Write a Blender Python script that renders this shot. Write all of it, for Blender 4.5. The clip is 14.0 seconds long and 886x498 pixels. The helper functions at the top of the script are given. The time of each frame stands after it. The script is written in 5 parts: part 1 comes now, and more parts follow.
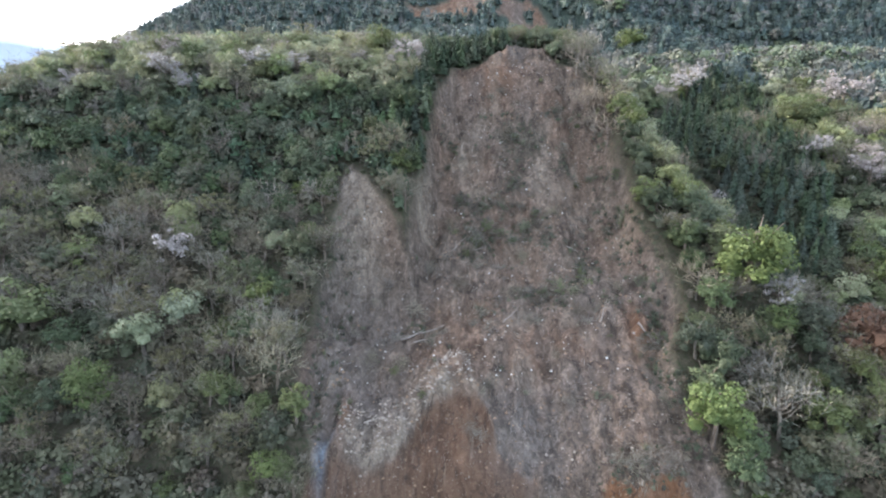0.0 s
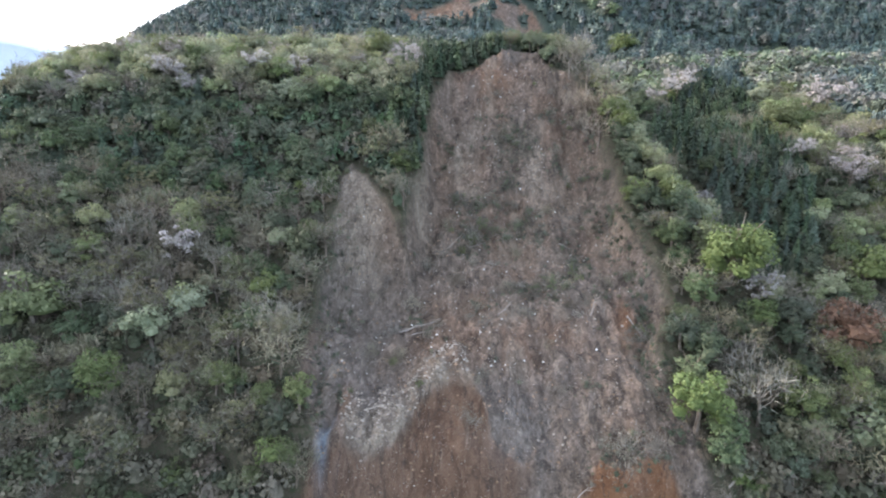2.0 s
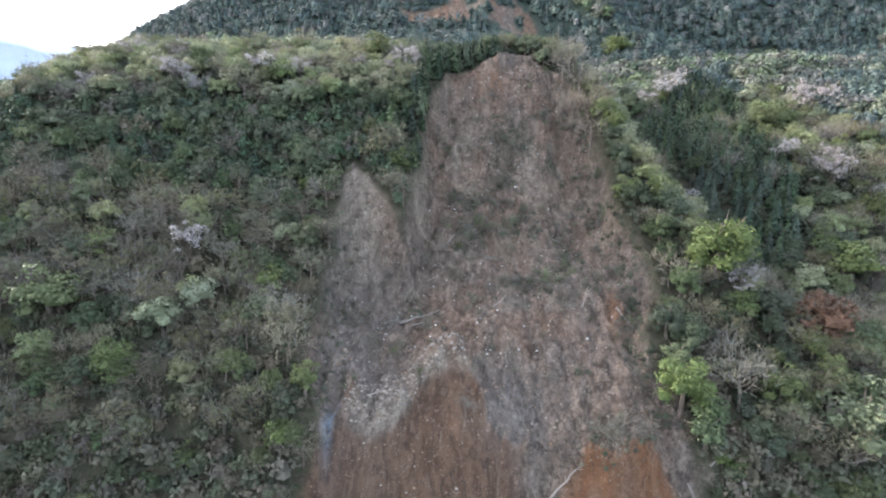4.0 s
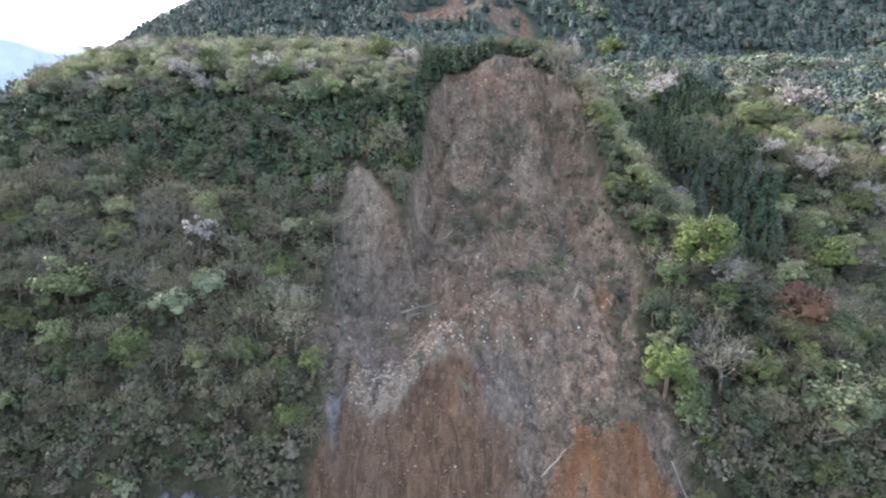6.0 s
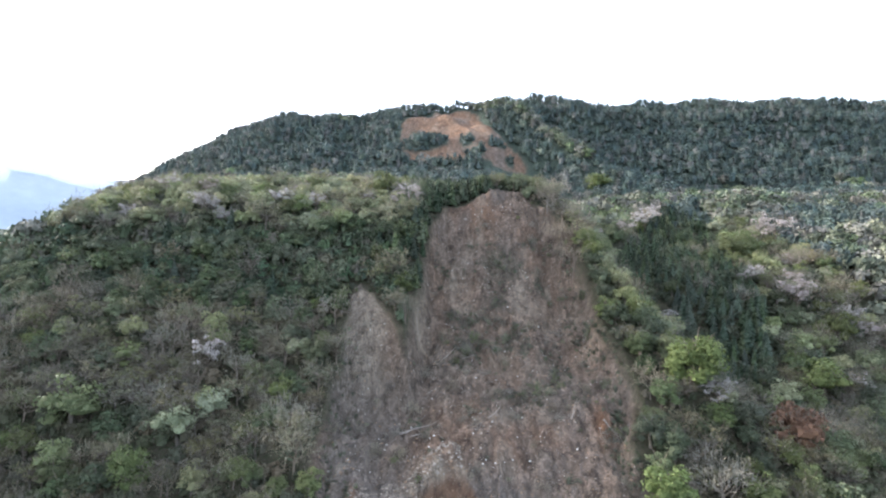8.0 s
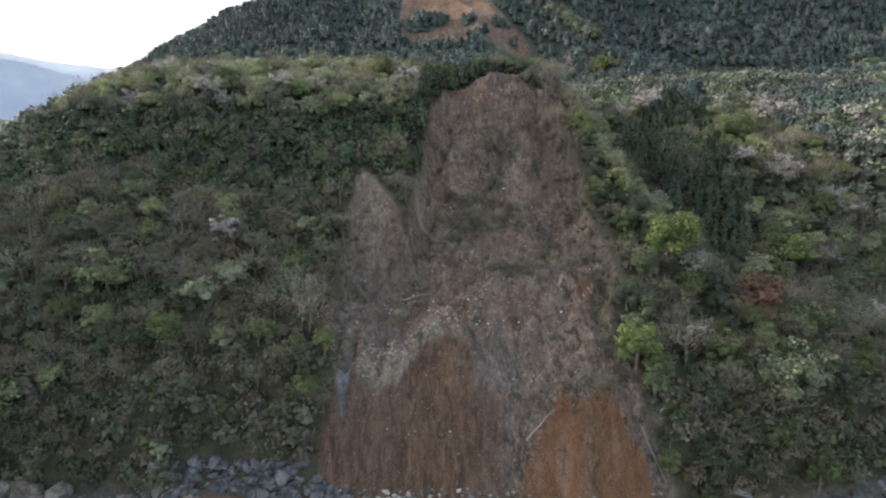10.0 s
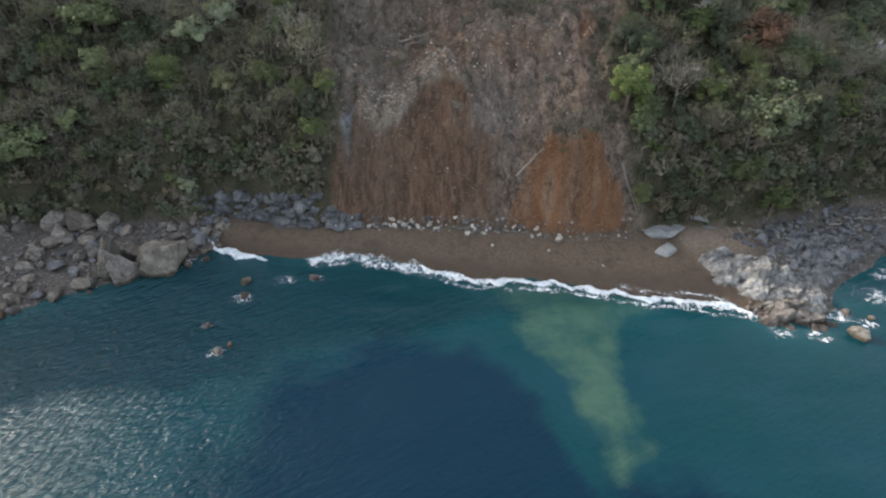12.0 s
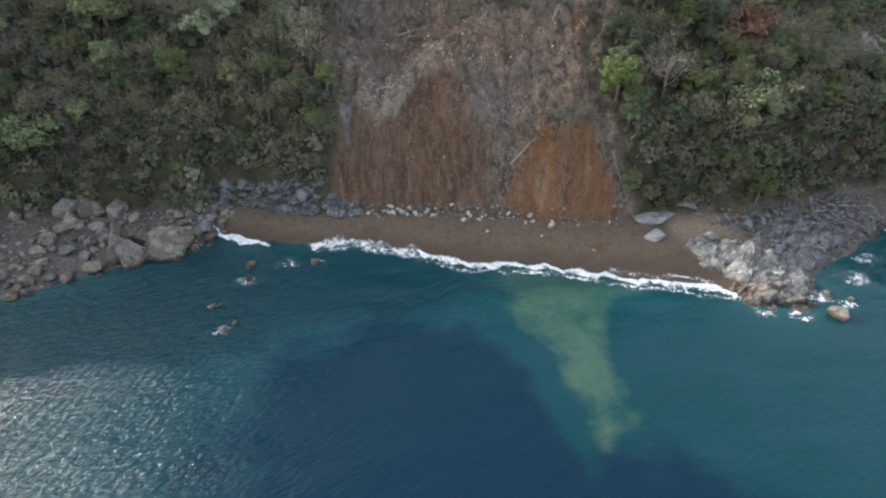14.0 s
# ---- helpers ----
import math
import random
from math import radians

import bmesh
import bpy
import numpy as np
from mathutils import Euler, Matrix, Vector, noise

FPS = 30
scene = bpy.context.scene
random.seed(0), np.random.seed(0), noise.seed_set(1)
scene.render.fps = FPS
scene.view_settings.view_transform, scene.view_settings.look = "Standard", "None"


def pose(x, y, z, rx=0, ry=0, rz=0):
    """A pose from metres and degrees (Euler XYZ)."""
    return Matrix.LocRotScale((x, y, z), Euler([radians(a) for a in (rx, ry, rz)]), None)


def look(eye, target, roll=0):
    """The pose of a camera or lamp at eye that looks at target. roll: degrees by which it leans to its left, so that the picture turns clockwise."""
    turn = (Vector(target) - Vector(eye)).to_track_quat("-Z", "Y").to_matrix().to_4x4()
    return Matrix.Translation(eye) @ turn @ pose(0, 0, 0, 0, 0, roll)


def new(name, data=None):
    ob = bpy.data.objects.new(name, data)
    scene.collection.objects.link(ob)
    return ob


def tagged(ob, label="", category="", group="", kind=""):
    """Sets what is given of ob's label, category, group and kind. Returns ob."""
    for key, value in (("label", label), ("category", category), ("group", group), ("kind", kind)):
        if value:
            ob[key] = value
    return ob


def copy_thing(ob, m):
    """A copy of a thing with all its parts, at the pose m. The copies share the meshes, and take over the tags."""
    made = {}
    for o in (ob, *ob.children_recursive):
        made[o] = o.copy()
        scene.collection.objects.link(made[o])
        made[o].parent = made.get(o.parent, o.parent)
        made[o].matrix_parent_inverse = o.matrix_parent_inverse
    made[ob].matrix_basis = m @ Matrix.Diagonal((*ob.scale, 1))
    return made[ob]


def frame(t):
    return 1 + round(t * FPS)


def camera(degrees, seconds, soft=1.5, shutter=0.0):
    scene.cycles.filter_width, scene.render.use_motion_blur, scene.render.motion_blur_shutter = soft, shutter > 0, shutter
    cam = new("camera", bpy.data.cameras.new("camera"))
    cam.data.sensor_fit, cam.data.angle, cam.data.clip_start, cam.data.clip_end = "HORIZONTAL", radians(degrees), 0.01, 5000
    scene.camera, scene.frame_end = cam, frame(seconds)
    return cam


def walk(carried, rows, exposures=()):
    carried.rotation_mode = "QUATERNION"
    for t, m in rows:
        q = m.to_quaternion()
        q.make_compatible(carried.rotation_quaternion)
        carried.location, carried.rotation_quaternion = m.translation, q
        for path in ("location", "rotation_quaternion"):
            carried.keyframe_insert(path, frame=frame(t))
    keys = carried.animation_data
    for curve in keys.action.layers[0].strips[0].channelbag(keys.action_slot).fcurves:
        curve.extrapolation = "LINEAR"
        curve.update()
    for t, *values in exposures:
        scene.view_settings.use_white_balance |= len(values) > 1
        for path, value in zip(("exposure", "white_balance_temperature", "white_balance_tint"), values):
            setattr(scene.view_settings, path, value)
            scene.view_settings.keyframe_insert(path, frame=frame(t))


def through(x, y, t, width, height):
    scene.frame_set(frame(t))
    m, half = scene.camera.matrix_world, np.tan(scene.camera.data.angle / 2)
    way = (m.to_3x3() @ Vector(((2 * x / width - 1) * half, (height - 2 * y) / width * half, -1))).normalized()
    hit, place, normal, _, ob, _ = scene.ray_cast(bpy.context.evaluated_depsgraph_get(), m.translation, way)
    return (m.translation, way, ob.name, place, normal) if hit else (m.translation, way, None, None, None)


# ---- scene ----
cam = camera(79.70, 14.0, soft=2.1)
EXPOSURES = [(0.0, 2.05, 5950, 11), (7.2, 2.05, 5950, 11), (9.3, 1.5, 6250, 10), (11.0, 1.08, 6450, 10), (12.5, 1.24, 6500, 9), (14.0, 1.36, 6500, 9)]
# seconds, eye x y z, yaw, pitch, roll
ROWS = [
    (0, -1.58, -58, 65.56, 0.51, -11.75, -0.22),
    (0.5, -1.6, -59, 65.5, 0.42, -11.7, -0.15),
    (1, -1.64, -59.85, 65.52, 0.33, -11.67, -0.11),
    (1.5, -1.74, -60.84, 65.44, 0.13, -11.61, -0.03),
    (2, -1.86, -61.76, 65.37, -0.03, -11.56, 0.02),
    (2.5, -2.01, -62.86, 65.3, -0.2, -11.53, 0.11),
    (3, -2.13, -63.91, 65.35, -0.3, -11.56, 0.12),
    (5.5, -2.67, -70.26, 65.2, -0.74, -11.57, 0.26),
    (6, -2.84, -71.5, 65.36, -0.83, -11.69, 0.3),
    (6.5, -3.06, -72.7, 65.86, -0.97, -11.21, 0.39),
    (7, -3.21, -73.96, 66.28, -1.03, -6.72, 0.46),
    (7.2, -3.19, -74.61, 66.25, -0.98, -3.8, 0.51),
    (7.4, -3.05, -75.3, 66.05, -0.92, -1.3, 0.49),
    (7.7, -2.84, -76.4, 65.65, -0.81, 0.9, 0.45),
    (8.2, -2.5, -78.21, 65.02, -0.64, 1.9, 0.38),
    (8.7, -2.16, -80.01, 64.4, -0.48, 2.1, 0.31),
    (9.0, -1.95, -81.1, 64.0, -0.38, 1.85, 0.27),
    (9.3, -1.74, -82.17, 63.66, -0.28, 0.49, 0.23),
    (9.5, -1.64, -82.86, 63.47, -0.29, -1.94, 0.18),
    (10, -1.44, -84.42, 63.21, -0.31, -9.93, 0.05),
    (10.5, -1.29, -86.06, 63.13, -0.32, -18.04, -0.03),
    (11, -1.21, -87.54, 63.29, -0.32, -25.97, -0.12),
    (11.5, -1.14, -88.94, 63.5, -0.32, -33.76, -0.21),
    (12, -1.07, -90.16, 63.72, -0.28, -36.3, -0.19),
    (12.5, -0.92, -91.68, 63.95, -0.25, -36.49, -0.18),
    (13, -0.6, -92.91, 63.97, -0.14, -36.51, -0.25),
    (13.5, -0.32, -94.06, 63.88, -0.11, -36.45, -0.33),
    (14, 0, -95, 63.67, 0, -36.32, -0.37),
]
walk(cam, [(t, pose(x, y, z, 0, 0, yaw) @ pose(0, 0, 0, 90 + pitch) @ pose(0, 0, 0, 0, 0, roll)) for t, x, y, z, yaw, pitch, roll in ROWS], EXPOSURES)

# ---- world and light ----
SUN_AZ, SUN_EL = -63.0, 25.0
world = bpy.data.worlds.new("sky")
scene.world = world
world.use_nodes = True
wn = world.node_tree
sky = wn.nodes.new("ShaderNodeTexSky")
sky.sky_type, sky.sun_disc = "NISHITA", False
sky.sun_elevation, sky.sun_rotation = radians(SUN_EL), radians(SUN_AZ)
sky.air_density, sky.dust_density = 1.0, 3.0
# thin white haze over the whole sky
veil = wn.nodes.new("ShaderNodeMix")
veil.data_type, veil.blend_type = "RGBA", "ADD"
veil.inputs[0].default_value = 1.0
veil.inputs[7].default_value = (2.2, 2.15, 2.05, 1)
wn.links.new(sky.outputs[0], veil.inputs[6])
wn.links.new(veil.outputs[2], wn.nodes["Background"].inputs[0])
wn.nodes["Background"].inputs[1].default_value = 0.15
sun = new("sun", bpy.data.lights.new("sun", "SUN"))
sun.data.energy, sun.data.angle, sun.data.color = 2.6, radians(0.8), (1.0, 0.93, 0.82)
sun_dir = Vector((math.sin(radians(SUN_AZ)) * math.cos(radians(SUN_EL)), math.cos(radians(SUN_AZ)) * math.cos(radians(SUN_EL)), math.sin(radians(SUN_EL))))
sun.matrix_world = look(sun_dir * 300, (0, 0, 0))


# ---- materials ----
class Nodes:
    """A small writer for node materials."""

    def __init__(self, name, rough=0.85, spec=0.25):
        self.m = bpy.data.materials.new(name)
        self.m.use_nodes = True
        self.t = self.m.node_tree
        self.b = self.t.nodes["Principled BSDF"]
        self.b.inputs["Roughness"].default_value = rough
        self.b.inputs["Specular IOR Level"].default_value = spec
        self.geo = self.t.nodes.new("ShaderNodeNewGeometry")
        self.pos = self.geo.outputs["Position"]

    def put(self, socket, value):
        if isinstance(value, bpy.types.NodeSocket):
            self.t.links.new(value, socket)
        elif isinstance(value, tuple) and len(value) == 3 and socket.type == "RGBA":
            socket.default_value = (*value, 1)
        else:
            socket.default_value = value

    def scaled(self, sx, sy, sz, vec=None):
        n = self.t.nodes.new("ShaderNodeVectorMath")
        n.operation = "MULTIPLY"
        self.put(n.inputs[0], vec or self.pos)
        n.inputs[1].default_value = (sx, sy, sz)
        return n.outputs[0]

    def local(self):
        return self.t.nodes.new("ShaderNodeTexCoord").outputs["Object"]

    def noise(self, scale, detail=4, rough=0.6, vec=None):
        n = self.t.nodes.new("ShaderNodeTexNoise")
        n.inputs["Scale"].default_value, n.inputs["Detail"].default_value, n.inputs["Roughness"].default_value = scale, detail, rough
        self.put(n.inputs["Vector"], vec or self.pos)
        return n.outputs["Fac"]

    def cells(self, scale, vec=None, feature="F1", out="Distance"):
        n = self.t.nodes.new("ShaderNodeTexVoronoi")
        n.feature = feature
        n.inputs["Scale"].default_value = scale
        self.put(n.inputs["Vector"], vec or self.pos)
        return n.outputs[out]

    def attr(self, name):
        n = self.t.nodes.new("ShaderNodeAttribute")
        n.attribute_name = name
        return n.outputs["Fac"]

    def math(self, op, a, b=0.0, c=0.0):
        n = self.t.nodes.new("ShaderNodeMath")
        n.operation = op
        for s, v in zip(n.inputs, (a, b, c)):
            self.put(s, v)
        return n.outputs[0]

    def ramp(self, fac, lo, hi, a=0.0, b=1.0):
        n = self.t.nodes.new("ShaderNodeMapRange")
        n.interpolation_type = "SMOOTHSTEP"
        for s, v in zip(n.inputs, (fac, lo, hi, a, b)):
            self.put(s, v)
        return n.outputs[0]

    def mix(self, fac, a, b, blend="MIX"):
        n = self.t.nodes.new("ShaderNodeMix")
        n.data_type, n.blend_type = "RGBA", blend
        self.put(n.inputs[0], fac)
        self.put(n.inputs[6], a)
        self.put(n.inputs[7], b)
        return n.outputs[2]

    def vary(self, col, hue=0.03, sat=0.25, val=0.45, source=None):
        """Random hue and value for every object, or from a given 0..1 value."""
        r = source or self.t.nodes.new("ShaderNodeObjectInfo").outputs["Random"]
        n = self.t.nodes.new("ShaderNodeHueSaturation")
        self.put(n.inputs["Hue"], self.math("MULTIPLY_ADD", r, 2 * hue, 0.5 - hue))
        r2 = self.math("FRACT", self.math("MULTIPLY", r, 7.31))
        self.put(n.inputs["Saturation"], self.math("MULTIPLY_ADD", r2, 2 * sat, 1 - sat))
        r3 = self.math("FRACT", self.math("MULTIPLY", r, 23.7))
        self.put(n.inputs["Value"], self.math("MULTIPLY_ADD", r3, 2 * val, 1 - val))
        self.put(n.inputs["Color"], col)
        return n.outputs[0]

    def relief(self, height, strength=0.5, distance=0.3):
        n = self.t.nodes.new("ShaderNodeBump")
        n.inputs["Strength"].default_value, n.inputs["Distance"].default_value = strength, distance
        self.put(n.inputs["Height"], height)
        self.put(self.b.inputs["Normal"], n.outputs[0])

    def done(self, col):
        self.put(self.b.inputs["Base Color"], col)
        return self.m


def ground_material():
    n = Nodes("hillside_ground", 0.95, 0.1)
    big, mid, small = n.noise(0.05), n.noise(0.3, 5), n.noise(1.7, 5)
    bent = n.t.nodes.new("ShaderNodeVectorMath")
    bent.operation = "ADD"
    tex = n.t.nodes.new("ShaderNodeTexNoise")
    tex.inputs["Scale"].default_value, tex.inputs["Detail"].default_value = 0.22, 4
    n.put(tex.inputs["Vector"], n.pos)
    n.put(bent.inputs[0], n.scaled(0.8, 0.2, 0.16))
    n.put(bent.inputs[1], n.scaled(3.0, 1.5, 1.5, tex.outputs["Color"]))
    streak = n.noise(1.0, 6, 0.7, bent.outputs[0])
    # forest floor: leaf litter, darkened to hold the shade between the crowns
    floor = n.mix(n.ramp(mid, 0.35, 0.65), (0.052, 0.046, 0.032), (0.088, 0.076, 0.052))
    floor = n.mix(n.ramp(small, 0.45, 0.65), floor, (0.042, 0.052, 0.028))
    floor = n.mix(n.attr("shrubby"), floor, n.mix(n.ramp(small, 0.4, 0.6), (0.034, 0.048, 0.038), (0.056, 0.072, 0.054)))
    soil = n.mix(n.ramp(streak, 0.30, 0.70), (0.116, 0.088, 0.067), (0.168, 0.130, 0.102))
    hum = n.noise(0.55, 6, 0.7, n.scaled(1.0, 0.6, 0.6))
    soil = n.mix(n.math("MULTIPLY", n.ramp(mid, 0.48, 0.64), 0.7), soil, (0.225, 0.170, 0.130))
    # dark mottles: soil tone, with the tiny shadows of its roughness put in
    soil = n.mix(n.ramp(hum, 0.51, 0.60), soil, (0.072, 0.055, 0.043))
    soil = n.mix(n.math("MULTIPLY", n.ramp(hum, 0.44, 0.30), 0.6), soil, (0.180, 0.122, 0.088))
    soil = n.mix(n.math("MULTIPLY", n.ramp(small, 0.52, 0.59), 0.75), soil, (0.084, 0.066, 0.053))
    grey = n.mix(n.ramp(streak, 0.3, 0.7), (0.105, 0.090, 0.078), (0.165, 0.143, 0.124))
    # the grey soil carries the same painted roughness shadows
    grey = n.mix(n.ramp(hum, 0.52, 0.66), grey, (0.075, 0.066, 0.058))
    soil = n.mix(n.attr("grey"), soil, grey)
    red = n.mix(n.ramp(streak, 0.35, 0.65), (0.146, 0.071, 0.036), (0.200, 0.103, 0.054))
    soil = n.mix(n.attr("orange"), soil, red)
    dark = n.mix(n.ramp(streak, 0.35, 0.6), (0.090, 0.055, 0.037), (0.142, 0.090, 0.060))
    rib = n.noise(1.0, 6, 0.7, n.scaled(0.9, 0.16, 0.10))
    dark = n.mix(n.math("MULTIPLY", n.ramp(rib, 0.54, 0.66), 0.8), dark, (0.056, 0.040, 0.030))
    dark = n.mix(n.ramp(rib, 0.43, 0.34), dark, (0.180, 0.130, 0.096))
    soil = n.mix(n.attr("scarp"), soil, dark)
    soil = n.mix(n.attr("pale"), soil, n.mix(n.ramp(small, 0.4, 0.6), (0.215, 0.174, 0.130), (0.295, 0.248, 0.196)))
    soil = n.mix(n.attr("blue"), soil, n.mix(n.ramp(small, 0.4, 0.6), (0.108, 0.130, 0.158), (0.165, 0.190, 0.216)))
    litter = n.mix(n.ramp(small, 0.42, 0.6), (0.062, 0.054, 0.040), (0.110, 0.090, 0.070))
    soil = n.mix(n.ramp(n.math("ADD", n.attr("litter"), n.math("MULTIPLY", n.math("SUBTRACT", small, 0.5), 1.2)), 0.3, 0.7), soil, litter)
    # broken clods and slabs of earth, each with a shade of its own, and dark clefts between some
    jag = n.t.nodes.new("ShaderNodeVectorMath")
    jag.operation = "ADD"
    fray = n.t.nodes.new("ShaderNodeTexNoise")
    fray.inputs["Scale"].default_value, fray.inputs["Detail"].default_value = 1.1, 4
    n.put(fray.inputs["Vector"], n.pos)
    n.put(jag.inputs[0], n.scaled(1.0, 0.7, 0.55))
    n.put(jag.inputs[1], n.scaled(1.1, 1.1, 1.1, fray.outputs["Color"]))
    calm = n.ramp(n.math("MAXIMUM", n.attr("scarp"), n.attr("orange")), 0.3, 0.8, 1.0, 0.35)
    for size, low, high in ((0.75, 0.80, 1.18), (2.1, 0.74, 1.20)):
        shade = n.t.nodes.new("ShaderNodeSeparateColor")
        n.put(shade.inputs[0], n.cells(size, jag.outputs[0], "F1", "Color"))
        lit = n.ramp(shade.outputs[0], 0.0, 1.0, low, high)
        tint = n.t.nodes.new("ShaderNodeCombineColor")
        for k in range(3):
            n.put(tint.inputs[k], lit)
        soil = n.mix(n.math("MULTIPLY", n.ramp(n.noise(0.25, 3), 0.35, 0.55, 0.45, 1.0), calm), soil, n.mix(1.0, soil, tint.outputs[0], "MULTIPLY"))
    # clefts are flat dark lines, their shade put into the colour
    cleft = n.ramp(n.cells(0.42, jag.outputs[0], "DISTANCE_TO_EDGE"), 0.0, 0.05, 1.0, 0.0)
    soil = n.mix(n.math("MULTIPLY", cleft, n.ramp(n.noise(0.33, 3), 0.48, 0.6, 0.0, 0.75)), soil, (0.05, 0.038, 0.030))
    stones = n.ramp(n.cells(2.2), 0.12, 0.2, 1.0, 0.0)
    some = n.ramp(n.noise(0.8, 3), 0.5, 0.60)
    soil = n.mix(n.math("MULTIPLY", stones, some), soil, (0.34, 0.30, 0.26))
    specks = n.ramp(n.cells(4.5, n.scaled(1, 1, 0.8)), 0.10, 0.18, 1.0, 0.0)
    soil = n.mix(n.math("MULTIPLY", specks, n.ramp(n.noise(0.5, 4), 0.46, 0.58)), soil, (0.37, 0.325, 0.28))
    col = n.mix(n.attr("scar"), floor, soil)
    sand = n.mix(n.ramp(small, 0.4, 0.65), (0.112, 0.086, 0.063), (0.142, 0.110, 0.081))
    sand = n.mix(n.ramp(mid, 0.5, 0.7), sand, (0.092, 0.070, 0.052))
    wet = n.attr("wet")
    sand = n.mix(wet, sand, (0.085, 0.064, 0.048))
    col = n.mix(n.attr("sand"), col, sand)
    col = n.mix(n.attr("tan"), col, n.mix(n.ramp(small, 0.4, 0.65), (0.20, 0.158, 0.118), (0.26, 0.21, 0.162)))
    col = n.mix(n.attr("rock"), col, n.mix(n.ramp(small, 0.35, 0.65), (0.070, 0.063, 0.057), (0.135, 0.122, 0.108)))
    n.put(n.b.inputs["Roughness"], n.ramp(wet, 0.0, 1.0, 0.93, 0.4))
    tiny = n.noise(6.0, 4, 0.7)
    col = n.mix(n.math("MULTIPLY", n.ramp(tiny, 0.38, 0.62), 0.5), col, n.mix(1.0, col, (0.5, 0.48, 0.46), "MULTIPLY"))
    n.relief(n.math("ADD", n.math("ADD", n.math("MULTIPLY", small, 0.8), n.math("MULTIPLY", streak, 0.5)), n.math("MULTIPLY", tiny, 0.3)), 0.8, 0.6)
    return n.done(col)


def leaf_material(name, a, b, val=0.4, hue=0.025, through=0.25, sat=0.25):
    n = Nodes(name, 0.65, 0.2)
    isl = n.geo.outputs["Random Per Island"]
    col = n.mix(isl, a, b)
    col = n.vary(col, hue, sat, val)
    if through:
        n.b.inputs["Transmission Weight"].default_value = 0.0
        tr = n.t.nodes.new("ShaderNodeBsdfTranslucent")
        n.put(tr.inputs[0], col)
        ms = n.t.nodes.new("ShaderNodeMixShader")
        ms.inputs[0].default_value = through
        n.t.links.new(n.b.outputs[0], ms.inputs[1])
        n.t.links.new(tr.outputs[0], ms.inputs[2])
        n.t.links.new(ms.outputs[0], n.t.nodes["Material Output"].inputs["Surface"])
    return n.done(col)


def woods_material(name, tones):
    """Foliage of many trees in one mesh: every tree carries its own tone."""
    n = Nodes(name, 0.7, 0.15)
    tone = n.attr("tone")
    isl = n.geo.outputs["Random Per Island"]
    col = tones[0]
    for k in range(1, len(tones)):
        col = n.mix(n.math("GREATER_THAN", tone, k / len(tones)), col, tones[k])
    col = n.mix(n.math("MULTIPLY", isl, 0.5), col, n.mix(1.0, col, (0.68, 0.70, 0.62), "MULTIPLY"))
    col = n.vary(col, 0.025, 0.2, 0.35, n.math("FRACT", n.math("MULTIPLY", tone, 37.0)))
    return n.done(col)


def bark_material(name, a, b):
    n = Nodes(name, 0.9, 0.15)
    g = n.noise(3.0, 4, 0.6, n.scaled(3, 3, 0.6, n.local()))
    n.relief(g, 0.4, 0.05)
    return n.done(n.vary(n.mix(n.ramp(g, 0.35, 0.65), a, b), 0.01, 0.2, 0.3))


def rock_material(name, a, b, c, val=0.3, wet=False):
    n = Nodes(name, 0.85, 0.25)
    loc = n.local()
    g, s = n.noise(0.6, 5), n.noise(3.5, 5)
    warp = n.t.nodes.new("ShaderNodeVectorMath")
    warp.operation = "ADD"
    n.put(warp.inputs[0], n.scaled(0.4, 0.75, 0.5))
    tex = n.t.nodes.new("ShaderNodeTexNoise")
    tex.inputs["Scale"].default_value, tex.inputs["Detail"].default_value = 0.7, 5
    n.put(tex.inputs["Vector"], n.pos)
    n.put(warp.inputs[1], n.scaled(1.6, 1.6, 1.6, tex.outputs["Color"]))
    crack = n.ramp(n.cells(0.6, warp.outputs[0], "DISTANCE_TO_EDGE"), 0.0, 0.045)
    col = n.mix(n.ramp(g, 0.38, 0.62), a, b)
    col = n.mix(n.ramp(s, 0.5, 0.72), col, c)
    col = n.mix(n.math("MULTIPLY", n.math("SUBTRACT", 1.0, crack), n.ramp(n.noise(0.5, 3), 0.42, 0.6, 0.0, 0.6)), col, (0.045, 0.042, 0.038))
    sep = n.t.nodes.new("ShaderNodeSeparateXYZ")
    n.put(sep.inputs[0], n.pos)
    tide = n.ramp(n.math("ADD", sep.outputs[2], n.math("MULTIPLY", g, 1.2)), 0.8, 1.9)
    col = n.mix(tide, n.mix(1.0, col, (0.42, 0.36, 0.3), "MULTIPLY"), col)
    n.put(n.b.inputs["Roughness"], n.ramp(tide, 0, 1, 0.45, 0.9))
    n.relief(n.math("ADD", n.math("ADD", n.math("MULTIPLY", s, 0.6), n.math("MULTIPLY", crack, 0.5)), n.math("MULTIPLY", g, 1.0)), 0.9, 0.5)
    return n.done(n.vary(col, 0.01, 0.2, val))


